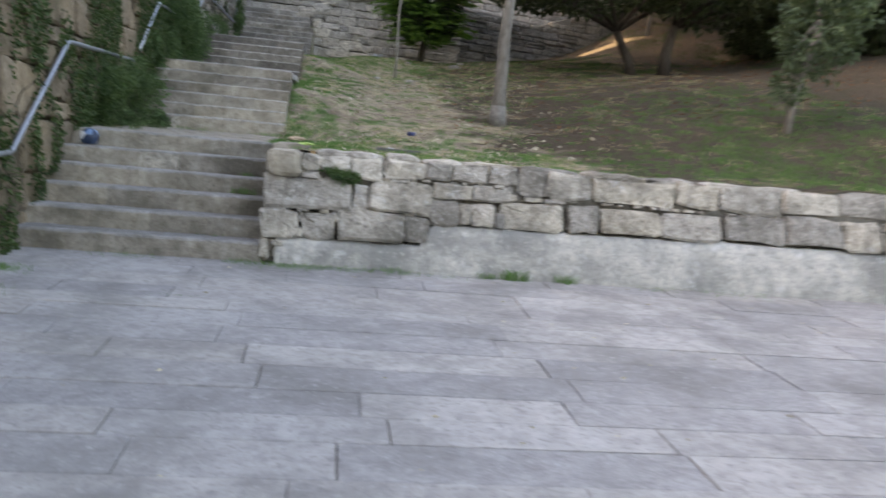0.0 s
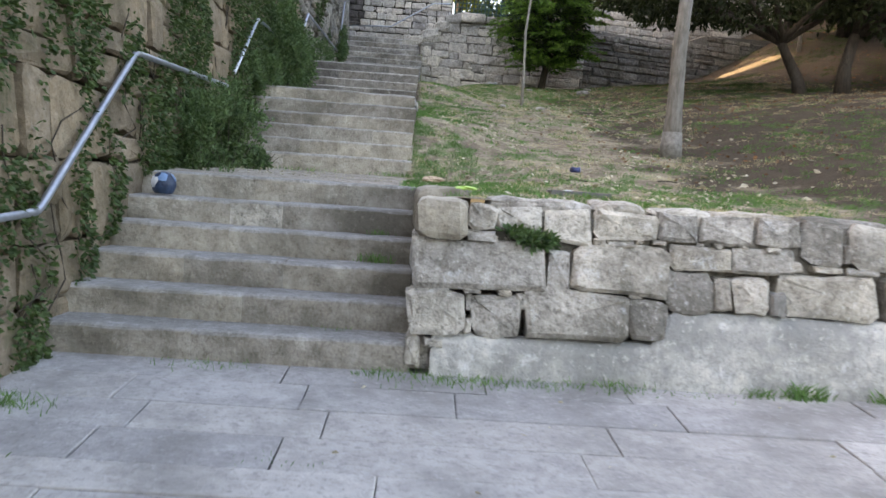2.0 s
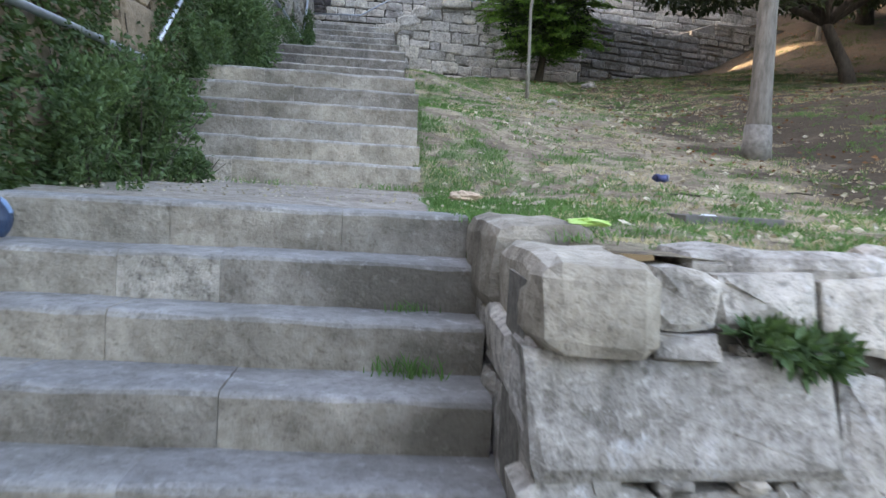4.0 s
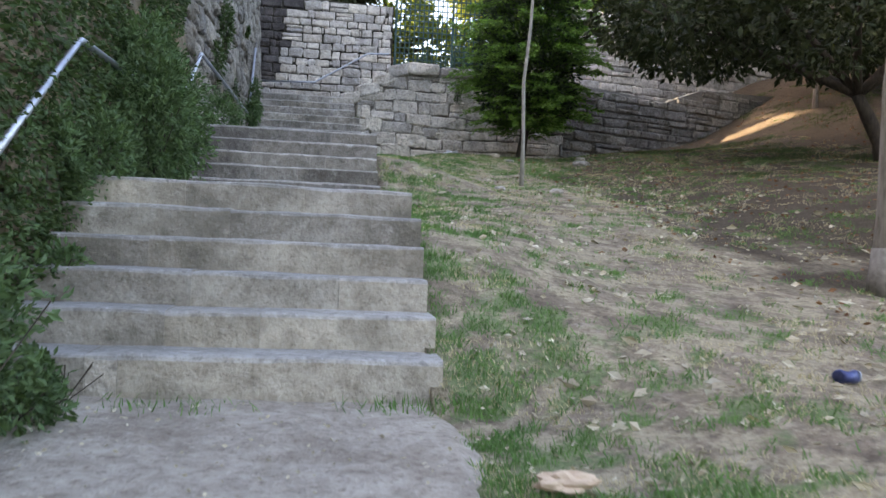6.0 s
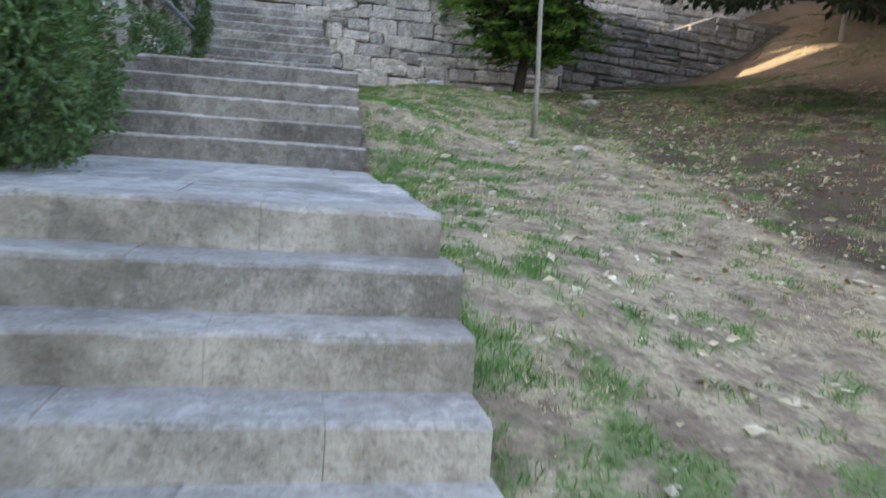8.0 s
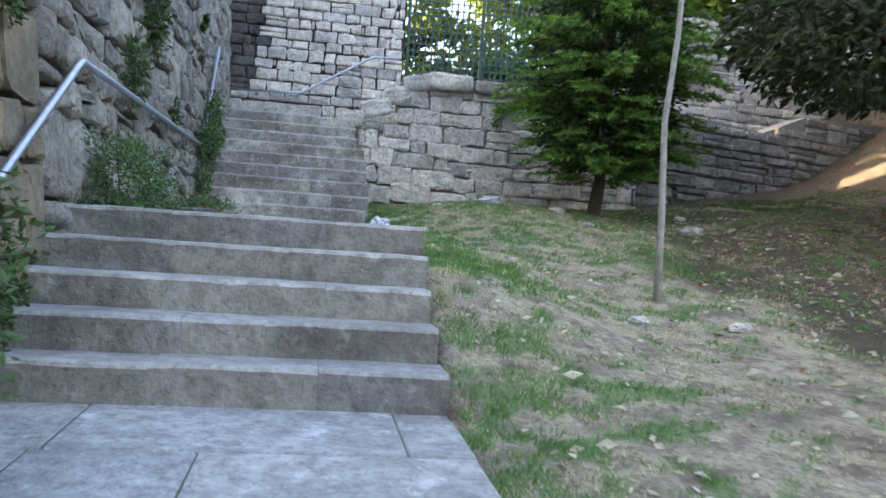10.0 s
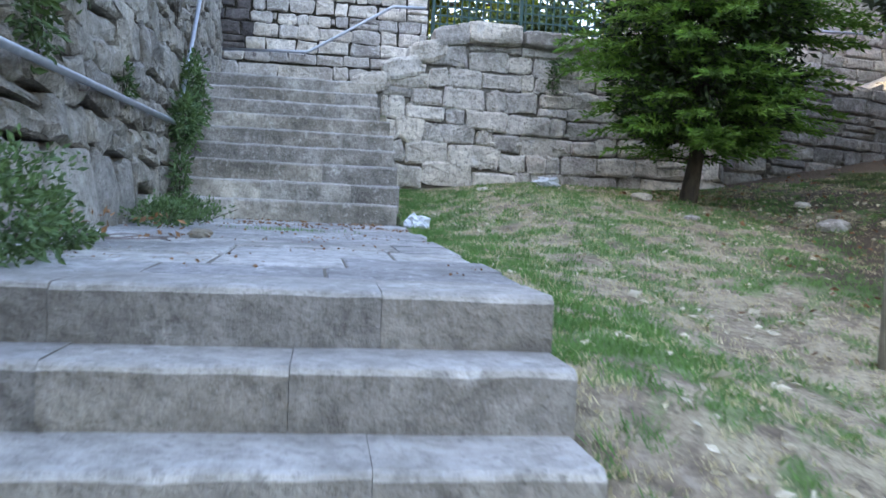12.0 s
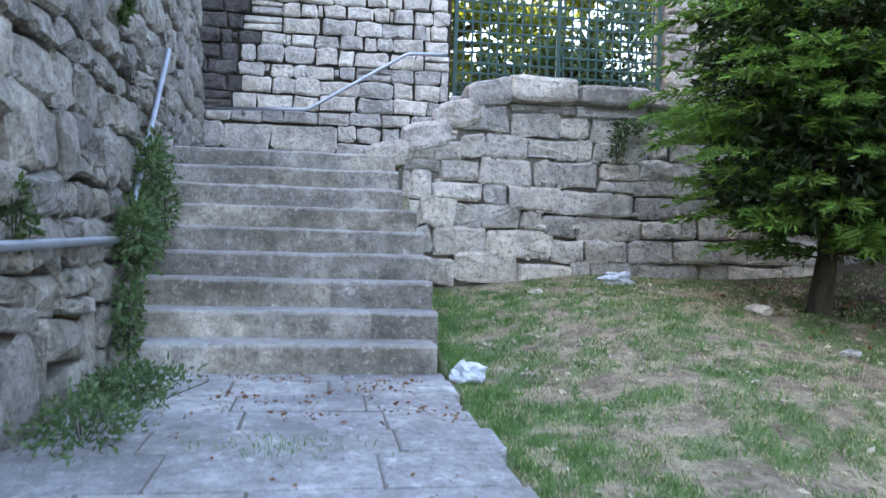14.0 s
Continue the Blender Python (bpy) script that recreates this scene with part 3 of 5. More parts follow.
stones += [(3.23, 0.81, 4.09, 1.05), (4.12, 0.83, 4.58, 1.08), (4.61, 0.82, 5.27, 1.10), (5.30, 0.85, 5.94, 1.08), (5.95, 0.86, 6.63, 1.12)]
stones += [(0.355, 0.40, 0.395, 0.50), (0.35, 0.27, 0.40, 0.35), (0.67, 0.42, 0.74, 0.52), (2.35, 0.75, 2.45, 0.81), (2.53, 0.755, 2.72, 0.80), (2.73, 0.82, 2.79, 0.94), (2.74, 0.755, 2.94, 0.80), (1.13, 0.825, 1.21, 0.88), (1.22, 0.835, 1.39, 0.88), (1.35, 0.53, 1.45, 0.56), (0.0, 0.04, 0.10, 0.23), (0.12, 0.17, 0.23, 0.22)]
stones += courses(6.44, 12.0, 0.50, 0.84, rng, 0.30, 0.55, 0.1) + courses(6.65, 12.0, 0.85, 1.12, rng, 0.27, 0.55, 0.1)
for line, u0, u1 in ((0.515, 0.05, 1.3), (0.83, 0.05, 0.8), (0.875, 1.4, 2.4), (0.79, 3.0, 6.4)):
    u = u0
    while u < u1:
        w = rng.uniform(0.04, 0.11)
        if rng.random() < 0.75:
            stones.append((u, line - rng.uniform(0.010, 0.018), u + w, line + rng.uniform(0.012, 0.02)))
        u += w + rng.uniform(0.01, 0.12)
lay(front, front_place, stones, PALE, rng, 0.05, 0.02)
end_place = lambda u, v, o: (0.02 + 0.005 - o, u, v)
cheek = [r for r in courses(0.0, 1.75, 0.0, 0.84, rng, 0.27, 0.36, 0.2)]
lay(front, lambda u, v, o: (0.045 - o, 0.08 + u + 0.1 * v, v), cheek, GREY, rng, 0.03, 0.012)
part("cheek_core", mesh_of("cheek_core", *box_data(0.075, 0.14, -0.3, 0.3, 1.75, 0.93, 0.01), MORTAR), front)
for y0, y1, w in ((0.06, 0.86, 0.36), (0.87, 1.70, 0.40)):
    part("cap_stone", mesh_of("cap_stone", *boulder_data(-0.005 + (0.03 if y0 < 0.5 else 0.0), y0, 0.80, w, y1, 1.07 if y0 < 0.5 else 1.13, y0 * 9, 0.03), STEP), front)
cap_rng = random.Random(22)
u = 0.46
while u < 12:
    w = cap_rng.uniform(0.35, 0.7)
    part("cap_stone", mesh_of("cap_stone", *boulder_data(u + 0.01, 0.28, 0.88, u + w - 0.01, 0.28 + cap_rng.uniform(0.3, 0.5), 1.10, u * 3, 0.035), PALE), front)
    u += w
# old cement footing, thicker below, its upper edge ragged
fv, ff = [], []
nu = 160
for i in range(nu + 1):
    u = 0.16 + 12 * i / nu
    hgt = 0.25 + 0.22 * smooth01(1.52, 1.62, u) + 0.03 * smooth01(3.0, 5.0, u) + 0.02 * noise.noise((u * 2.5, 0, 0)) + 0.015 * noise.noise((u * 9, 0, 0))
    for k, (frac, out) in enumerate(((-0.3, 0.045), (0.02, 0.045), (0.35, 0.03), (0.75, 0.022), (1.0, 0.0), (1.02, -0.1))):
        v = hgt * frac
        fv.append(front_place(u, v, 0.018 + out + 0.014 * noise.noise((u * 3, v * 5, 2.0)) + 0.006 * noise.noise((u * 12, v * 12, 2.0))))
    if i:
        o = (i - 1) * 6
        ff += [[o + k, o + 6 + k, o + 7 + k, o + 1 + k] for k in range(5)]
part("footing", mesh_of("footing", fv, ff, RENDER_COAT, True), front, "stained pale cement footing")
wedge = stone_data(front_place, 2.23, 0.48, 2.33, 0.62, 0.075, rng)
part("white_stone", mesh_of("white_stone", *wedge, WHITEWASH), front, "small white stone wedge in a joint")

# tall wall beside the stairs
left_corners = [(left_x(y, interp(TOP_LEFT, y)) - 0.10, y, walk_z(y) - 0.6, interp(TOP_LEFT, y)) for y in (-30, -9, 0, 4, 9.1, 13.8, 15.2, 18.55, 18.9, 21.7)]
left = wall_core("wall_left", "tall stone wall overgrown with ivy, brown blocks giving way to grey rubble", [(x + 0.065, y, a, b) for x, y, a, b in left_corners], 0.5, WALL_FILL)


def left_place(u, v, o):
    return (left_x(u, v) - 0.02 + o, u, v)


rng = random.Random(31)
blocks = [r for r in courses(-5.5, 10.6, -0.75, 5.4, rng, 0.44, 0.46, 0.15, 0.014, 0.3, 0.15) if r[3] > walk_z(r[0]) - 0.1 and r[1] < walk_z(r[0]) + 3.2 and r[3] < interp(TOP_LEFT, r[0])]
lay(left, left_place, blocks, BROWN, rng, 0.03, 0.025, 1.1, 290, "block", lambda r: abs(r[0] - 2))
rub = courses(10.6, 15.7, 3.3, 3.86, rng, 0.52, 0.5, 0.1, 0.012, 0.15, 0.3) + courses(15.7, 21.62, 3.3, 3.86, rng, 0.28, 0.32, 0.2, 0.012, 0.3, 0.3)
rub += courses(10.6, 21.62, 3.86, 8.6, rng, 0.27, 0.30, 0.25, 0.010, 0.4, 0.35) + courses(10.6, 12.0, 2.5, 3.3, rng, 0.3, 0.35, 0.2)
rub = [r for r in rub if r[3] > walk_z(r[0]) - 0.1 and r[3] < interp(TOP_LEFT, r[0]) + 0.1]
lay(left, left_place, rub, RUBBLE, rng, 0.035, 0.03, 1.6, 300, "stone", lambda r: abs(r[0] - 15) + 0.6 * abs(r[1] - 5))

# parapet wall right of the upper flight, then bending back up the slope
PARAPET = [(-0.3, 5.22), (0.05, 5.45), (0.3, 5.75), (0.55, 6.0), (0.9, 6.22), (4.4, 6.26)]
rng = random.Random(41)


def ret_place(u, v, o):
    return (u, 18.66 - o + 0.03 * (v - 3.9), v)


ret = wall_core("wall_upper", "parapet wall of coursed grey granite with a stepped end", [(-0.26, 18.72, 3.5, 5.2), (0.05, 18.72, 3.5, 5.4), (0.5, 18.72, 3.5, 5.75), (0.9, 18.72, 3.5, 5.85), (4.5, 18.72, 3.5, 5.85)], 0.38, FILL)
rects = [(-0.03, 3.88, 0.33, 4.16), (0.35, 3.90, 0.98, 4.21), (1.01, 3.9, 1.56, 4.09), (1.57, 3.9, 1.77, 4.13), (1.78, 3.9, 2.23, 4.15), (2.25, 3.9, 2.97, 4.13), (0.11, 4.20, 0.67, 4.46), (0.68, 4.17, 1.35, 4.45), (1.36, 4.14, 1.71, 4.36), (1.72, 4.13, 1.95, 4.36), (1.96, 4.14, 2.18, 4.36), (2.20, 4.14, 2.69, 4.38), (2.70, 4.17, 3.19, 4.39)]
rects += [(0.0, 4.48, 0.33, 4.80), (0.34, 4.47, 0.99, 4.71), (1.03, 4.46, 1.24, 4.64), (1.25, 4.41, 1.61, 4.60), (1.62, 4.38, 2.32, 4.60), (2.35, 4.41, 2.65, 4.58), (2.66, 4.42, 2.94, 4.64), (2.97, 4.42, 3.35, 4.65), (-0.14, 4.74, 0.09, 5.02), (0.10, 4.75, 0.59, 4.93), (0.63, 4.72, 0.87, 4.90), (0.88, 4.66, 1.44, 4.90), (1.45, 4.62, 2.01, 4.88), (2.02, 4.62, 2.22, 4.86), (2.25, 4.61, 2.69, 4.84), (2.70, 4.67, 3.09, 4.83)]
rects += [(0.17, 4.95, 0.56, 5.15), (0.58, 4.92, 1.11, 5.18), (1.17, 4.91, 1.38, 5.18), (1.39, 4.91, 1.82, 5.18), (1.86, 4.88, 2.22, 4.99), (2.23, 4.86, 2.9, 5.0), (-0.16, 5.16, 0.38, 5.34), (0.39, 5.21, 0.62, 5.43), (0.64, 5.20, 1.06, 5.42), (1.08, 5.22, 1.6, 5.39), (1.61, 5.20, 1.78, 5.42), (1.80, 5.20, 2.39, 5.39), (1.88, 5.01, 2.28, 5.17), (2.41, 5.26, 2.61, 5.55), (2.31, 5.01, 2.64, 5.23), (2.65, 5.24, 3.02, 5.42), (2.66, 5.01, 3.02, 5.23)]
rects += [(0.15, 5.36, 0.32, 5.47), (0.37, 5.47, 0.86, 5.72), (0.90, 5.43, 1.42, 5.66), (1.43, 5.44, 1.73, 5.63), (1.76, 5.42, 2.38, 5.64), (0.57, 5.74, 0.86, 5.88), (1.6, 5.66, 2.36, 5.77), (2.42, 5.58, 2.89, 5.78), (0.90, 5.68, 1.58, 5.76)]
for v0, v1, u0 in ((3.9, 4.14, 3.0), (4.16, 4.40, 3.2), (4.42, 4.65, 3.37), (4.67, 4.84, 3.1), (4.86, 5.0, 2.92), (5.02, 5.23, 3.04), (5.25, 5.43, 3.04), (5.45, 5.62, 2.63), (5.62, 5.78, 2.91)):
    rects += courses(u0, 4.5, v0, v1, rng, v1 - v0, 0.42, 0.1, 0.009, 0.1, 0.3)
rects += [(-0.2, 3.9, -0.05, 4.18), (-0.2, 4.2, 0.09, 4.46), (-0.2, 4.48, -0.02, 4.72), (-0.2, 5.04, 0.15, 5.14), (-0.2, 5.36, 0.13, 5.46), (-0.22, 4.74, -0.15, 5.02), (0.1, 5.5, 0.35, 5.68)]
for _ in range(90):
    u, v = rng.uniform(0.1, 3.3), rng.choice((4.17, 4.46, 4.65, 4.92, 5.19, 5.44, 5.66)) + rng.uniform(-0.02, 0.02)
    rects.append((u, v, u + rng.uniform(0.04, 0.09), v + rng.uniform(0.03, 0.05)))
lay(ret, ret_place, [(a - 0.006, b - 0.006, c + 0.006, d + 0.006) for a, b, c, d in rects], GREY, rng, 0.042, 0.016)
for i, (u, v) in enumerate(((-0.62, 5.2), (-0.22, 5.42), (0.12, 5.66), (0.42, 5.88))):
    d, f = boulder_data(u, 18.62, v - 0.24, u + 0.5, 19.1, v + 0.06, u * 7, 0.03)
    part("cap_stone", mesh_of("cap_stone", [(a, b, c + 0.25 * (a - u)) for a, b, c in d], f, GREY), ret)
for u, w, top in ((0.86, 0.73, 6.06), (1.60, 0.78, 6.0), (2.40, 0.55, 5.98), (2.97, 0.7, 5.99), (3.69, 0.8, 5.98)):
    part("cap_stone", mesh_of("cap_stone", *boulder_data(u, 18.57, 5.77, u + w, 19.1, top, u * 5, 0.022), GREY), ret)

BEND0, BEND1 = Vector((4.45, 18.70)), Vector((13.0, 21.75))
bdir = (BEND1 - BEND0).normalized()


def bend_place(u, v, o):
    p = BEND0 + bdir * u
    return (p.x + bdir.y * o, p.y - bdir.x * o + 0.03 * (v - 4), v)


BEND_TOP = [(0, 5.95), (3.2, 5.85), (4.4, 6.3), (7.0, 6.45)]
ends = [bend_place(u, 4, -0.06)[:2] + (3.4 + 0.1 * u, interp(BEND_TOP, u) - 0.05) for u in (-0.3, 0.01, 3.2, 4.4, 7.0)]
bend = wall_core("wall_slope", "dry grey granite wall running back up the slope", ends, 0.4, MORTAR)
rects = [r for r in courses(0, 7.0, 3.6, 6.5, rng, 0.22, 0.42, 0.2, 0.011, 0.35, 0.3) if r[3] < interp(BEND_TOP, r[0]) + 0.03 and r[3] > lawn_z(*bend_place(r[0], 4, 0)[:2]) - 0.1]
lay(bend, bend_place, rects, RUBBLE, rng, 0.05, 0.025, 1.1)

# far wall above the upper landing, with the fence opening and its pier
rng = random.Random(51)
far = wall_core("wall_far", "high wall of squared grey granite, darker near the upper corner", [(-3.4, 21.69, 4.8, 8.25), (0.70, 21.69, 4.8, 8.15)], 0.5, CREVICE)
# darker stones at the left end, above 5.95 m, with an uneven edge
DARK_STONE = rock("dark_far_granite", (0.05, 0.045, 0.045), (0.10, 0.09, 0.09), (0.17, 0.155, 0.15), stain=(0.025, 0.022, 0.022), stain_at=0.5, per_piece=0.6, lichen=0.2)
far_face = lambda u, v: DARK_STONE if u < -2.2 + 0.45 * noise.noise((0, v * 3.1, 0)) + 0.12 * (v - 7) and v > 5.95 else FAR_STONE
lay(far, lambda u, v, o: (u, 21.66 - o, v), courses(-2.75, 0.68, 5.86, 8.15, rng, 0.20, 0.27, 0.08, 0.010, 0.2, 0.1) + courses(-2.75, -0.85, 5.1, 5.86, rng, 0.37, 0.5, 0.1, 0.014, 0.2, 0.3) + courses(-0.85, 0.68, 5.1, 5.86, rng, 0.25, 0.36, 0.1, 0.012, 0.3, 0.2), far_face, rng, 0.03, 0.018)
pier = wall_core("wall_pier", "pale stone pier at the fence end and wall beyond it", [(3.86, 21.72, 4.8, 8.4), (4.75, 21.72, 4.8, 8.4), (8.5, 22.48, 4.8, 8.2), (12.5, 23.3, 4.8, 9.0)], 0.5, MORTAR)
lay(pier, lambda u, v, o: (u, 21.68 - o, v), courses(3.86, 4.75, 6.2, 8.4, rng, 0.27, 0.5, 0.1, 0.008, 0.25, 0.1), PALE, rng, 0.02, 0.01)
pd = Vector((9.25, 1.88)).normalized()
lay(pier, lambda u, v, o: (4.75 + pd.x * u + pd.y * o, 21.68 + pd.y * u - pd.x * o, v), courses(0, 7.8, 5.7, 8.6, rng, 0.27, 0.5, 0.1, 0.008, 0.25, 0.1), GREY, rng, 0.02, 0.012)
solid("fence_sill", mesh_of("fence_sill", *box_data(0.70, 21.62, 5.5, 3.86, 22.0, 6.35, 0.02), GREY), "stone sill under the iron fence", "sill", "structure")

# ---- rails and fence ----


def wall_rail(name, label, points, seed=0, brackets=(), out=(1, 0, 0), radius=0.024):
    """A steel tube along a wall, bent at its corners, on round brackets."""
    top = thing(name, label, "handrail", at=(0, 0, 0))
    part("tube", mesh_of("tube", *tube_data(rounded_path(points, 0.06), radius, 12), STEEL, True), top)
    for p in brackets:
        p = Vector(p)
        b = p - Vector(out) * 0.14
        q = p - Vector((0, 0, 0.05))
        arm = part("bracket", mesh_of("bracket", *tube_data([b - Vector((0, 0, .05)), q - Vector(out) * 0.02, p - Vector((0, 0, 0.018))], 0.008, 6), RUSTY, True), top)
        part("wall_plate", mesh_of("wall_plate", *tube_data([b - Vector((0, 0, .05)) - Vector(out) * .004, b - Vector((0, 0, .05)) + Vector(out) * .006], 0.03, 10), RUSTY), arm)
    return top


off = lambda y, z: left_x(y, z) + 0.085
rail_pts = lambda *yz: [(off(y, z), y, z) for y, z in yz]
wall_rail("handrail", "galvanised steel handrail climbing beside the lower steps", rail_pts((-3.2, 0.72), (-0.22, 0.84), (1.37, 1.96), (4.5, 2.08)), brackets=rail_pts((-2.6, .74), (-0.5, .83), (1.5, 1.965), (3.9, 2.055)))
wall_rail("handrail", "galvanised steel handrail half hidden in the ivy", rail_pts((4.85, 2.27), (6.17, 3.15), (9.0, 3.26)), brackets=rail_pts((6.3, 3.155), (8.6, 3.245)))
wall_rail("handrail", "galvanised steel handrail running down to the long landing", rail_pts((9.2, 3.2), (9.6, 3.24), (11.1, 4.22), (16.08, 4.28), (17.96, 5.94)), brackets=rail_pts((11.3, 4.222), (13.4, 4.25), (15.8, 4.277), (17.8, 5.80)))
wall_rail("handrail", "galvanised steel handrail bent along the high far wall", [(-2.6, 21.5, 5.98), (-1.25, 21.5, 6.03), (0.08, 21.5, 6.86), (0.62, 21.5, 6.88)], brackets=[(-2.1, 21.5, 6.0), (-1.3, 21.5, 6.03), (0.2, 21.5, 6.865)], out=(0, -1, 0))
wall_rail("handrail", "grey steel handrail above the sloping wall", [(7.0, 20.9, 6.9), (8.4, 21.2, 7.0), (10.2, 21.9, 8.0)], out=(0, -1, 0))

fence = thing("iron_fence", "dark green iron lattice fence between stone piers", "fence")
for x in (0.78, 2.28, 3.80):
    part("post", mesh_of("post", *box_data(x - 0.03, 21.75, 6.33, x + 0.03, 21.81, 9.3, 0.006), GREEN_METAL), fence)
upright = mesh_of("bar", *box_data(-0.015, -0.006, 0, 0.015, 0.006, 2.85, 0.002), GREEN_METAL)
flat = mesh_of("rail", *box_data(0.80, 21.775, -0.015, 3.78, 21.785, 0.015, 0.002), GREEN_METAL)
for i in range(24):
    x = 0.9 + 0.122 * i
    if abs(x - 2.28) > 0.06:
        part("bar", upright, fence).location = (x, 21.79, 6.4)
for i in range(20):
    part("rail", flat, fence).location = (0, 0, 6.42 + 0.145 * i)

# ---- trees ----


def blob(center, radii, n, rng, inner=0.55, lump=0.35, freq=1.3):
    """Places with outward directions through an uneven, lumpy crown."""
    out = []
    c = Vector(center)
    while len(out) < n:
        d = Vector((rng.gauss(0, 1), rng.gauss(0, 1), rng.gauss(0, 1))).normalized()
        k = 1 + lump * noise.noise(d * freq * 2 + c)
        s = (inner + (1 - inner) * rng.random() ** 0.6) * k
        p = c + Vector((d.x * radii[0], d.y * radii[1], d.z * radii[2])) * s
        if noise.noise(p * 1.1) > -0.22:
            out.append((p, d))
    return out


def limb(a, b, r0, r1, rng, bend=0.12, n=7):
    a, b = Vector(a), Vector(b)
    side = Vector((rng.uniform(-1, 1), rng.uniform(-1, 1), 0)) * bend * (b - a).length
    pts = [a.lerp(b, i / n) + side * math.sin(math.pi * i / n) * 0.5 + Vector((0, 0, 0.04 * math.sin(5 * i / n))) for i in range(n + 1)]
    return tube_data(pts, 0, 8, [r0 + (r1 - r0) * i / n for i in range(n + 1)])


# near-black green: the crown's inner shade is put into this leaf colour
LEAF_INNER_SHADE = plain("inner_shade_leaf", (0.014, 0.028, 0.009), (0.032, 0.055, 0.016), 6, 0.6, translucent=0.06)


def conifer(x, y):
    rng = random.Random(61)
    z = lawn_z(x, y)
    top = thing("conifer_tree", "young conifer with dense feathery bright green sprays", "tree", at=(0, 0, 0))
    part("trunk", mesh_of("trunk", *tube_data([(x - .02, y, z - 0.15), (x, y, z + 0.05), (x + .06, y, z + 0.5), (x + .08, y, z + 1.2), (x + .1, y, z + 5.4)], 0, 12, [0.12, 0.10, 0.08, 0.075, 0.015]), DARK_BARK, True), top)
    pts, tips = [], []
    boughs = []
    level = 0.55
    while level < 5.6:
        reach = interp([(0.5, 0.9), (1.0, 1.25), (2.0, 1.42), (3.4, 1.2), (5.7, 0.1)], level)
        for k in range(17):
            a = rng.uniform(0, 6.28)
            L = reach * rng.uniform(0.55, 1.2)
            d = Vector((math.cos(a), math.sin(a), 0))
            flat = d.cross(Vector((0, 0, 1)))
            base = Vector((x + .08, y, z + level + rng.uniform(-.12, .12)))
            sag = rng.uniform(0.16, 0.30)
            if rng.random() < 0.35:
                len(boughs) < 60 and boughs.append(tube_data([base, base + d * L * 0.6 + Vector((0, 0, 0.08 * L))], 0.010, 5))
            m = max(5, int(L * 13))
            for i in range(m):
                t = 0.2 + 0.8 * (i + rng.random()) / m
                p = base + d * L * t + Vector((0, 0, 0.32 * L * t - sag * L * L * t * t))
                for side in (-1, 1):
                    way = (d * rng.uniform(0.6, 1.1) + flat * side * rng.uniform(0.5, 0.9) + Vector((0, 0, rng.uniform(-0.35, 0.12)))).normalized()
                    run = rng.uniform(0.10, 0.20) + 0.16 * (1 - t)
                    for q in range(9):
                        f = (q + rng.random()) / 9
                        here = (p + way * run * f - Vector((0, 0, 0.10 * run * f * f)), way + flat * rng.uniform(-0.8, 0.8) + Vector((0, 0, rng.uniform(-.3, .3))))
                        (tips if t > 0.6 and f > 0.4 else pts).append(here)
        level += 0.175
    for data in boughs:
        part("bough", mesh_of("bough", *data, DARK_BARK), top)
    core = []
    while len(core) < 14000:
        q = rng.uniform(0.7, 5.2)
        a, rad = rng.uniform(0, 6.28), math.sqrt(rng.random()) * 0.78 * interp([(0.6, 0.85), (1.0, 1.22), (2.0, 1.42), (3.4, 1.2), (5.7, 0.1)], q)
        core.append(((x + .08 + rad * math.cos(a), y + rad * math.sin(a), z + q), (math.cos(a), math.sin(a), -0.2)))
    part("inner_leaves", mesh_of("inner_leaves", *leaf_data(core, 0.05, rng, 0.6, 2.2), LEAF_INNER_SHADE), top, "inner sprays with the crown's shade put into their dark green")
    part("crown", mesh_of("crown", *leaf_data(pts, 0.026, rng, 0.3, 3.0), LEAF_CONIFER), top)
    part("crown_edge", mesh_of("crown_edge", *leaf_data(tips, 0.024, rng, 0.3, 3.2), LEAF_TIP), top, "bright yellowish green young tips")


conifer(3.05, 16.62)


def broad_tree(name, label, trunk, crowns, leaf, size, bark, seed, limbs=6, r=0.13, band=None, spread=0.9):
    """trunk: places from the ground up; crowns: (centre, radii, leaves)."""
    rng = random.Random(seed)
    top = thing(name, label, "tree")
    n = len(trunk)
    stem = part("trunk", mesh_of("trunk", *tube_data(trunk, 0, 14, [r * (1.25 if i == 0 else 1.0 - 0.45 * i / n) for i in range(n)]), bark, True), top)
    if band:
        a, b = Vector(trunk[0]), Vector(trunk[1])
        d = (b - a).normalized()
        part("painted_band", mesh_of("painted_band", *tube_data([a + d * 0.02, a + d * band], 0, 14, [r * 1.25 + .004, r * 1.08]), WHITEWASH, True), stem, "worn pale band at the trunk's foot")
    fork = Vector(trunk[-1])
    for i in range(limbs):
        c, rad, _ = crowns[i % len(crowns)]
        goal = Vector(c) + Vector((rng.uniform(-.7, .7) * rad[0], rng.uniform(-.7, .7) * rad[1], rng.uniform(-.3, .6) * rad[2]))
        part("limb", mesh_of("limb", *limb(fork, goal, r * 0.55, 0.015, rng), bark, True), top)
    pts = [p for c, rad, k in crowns for p in blob(c, rad, k, rng)]
    part("crown", mesh_of("crown", *leaf_data(pts, size, rng, spread), leaf), top)
    return top


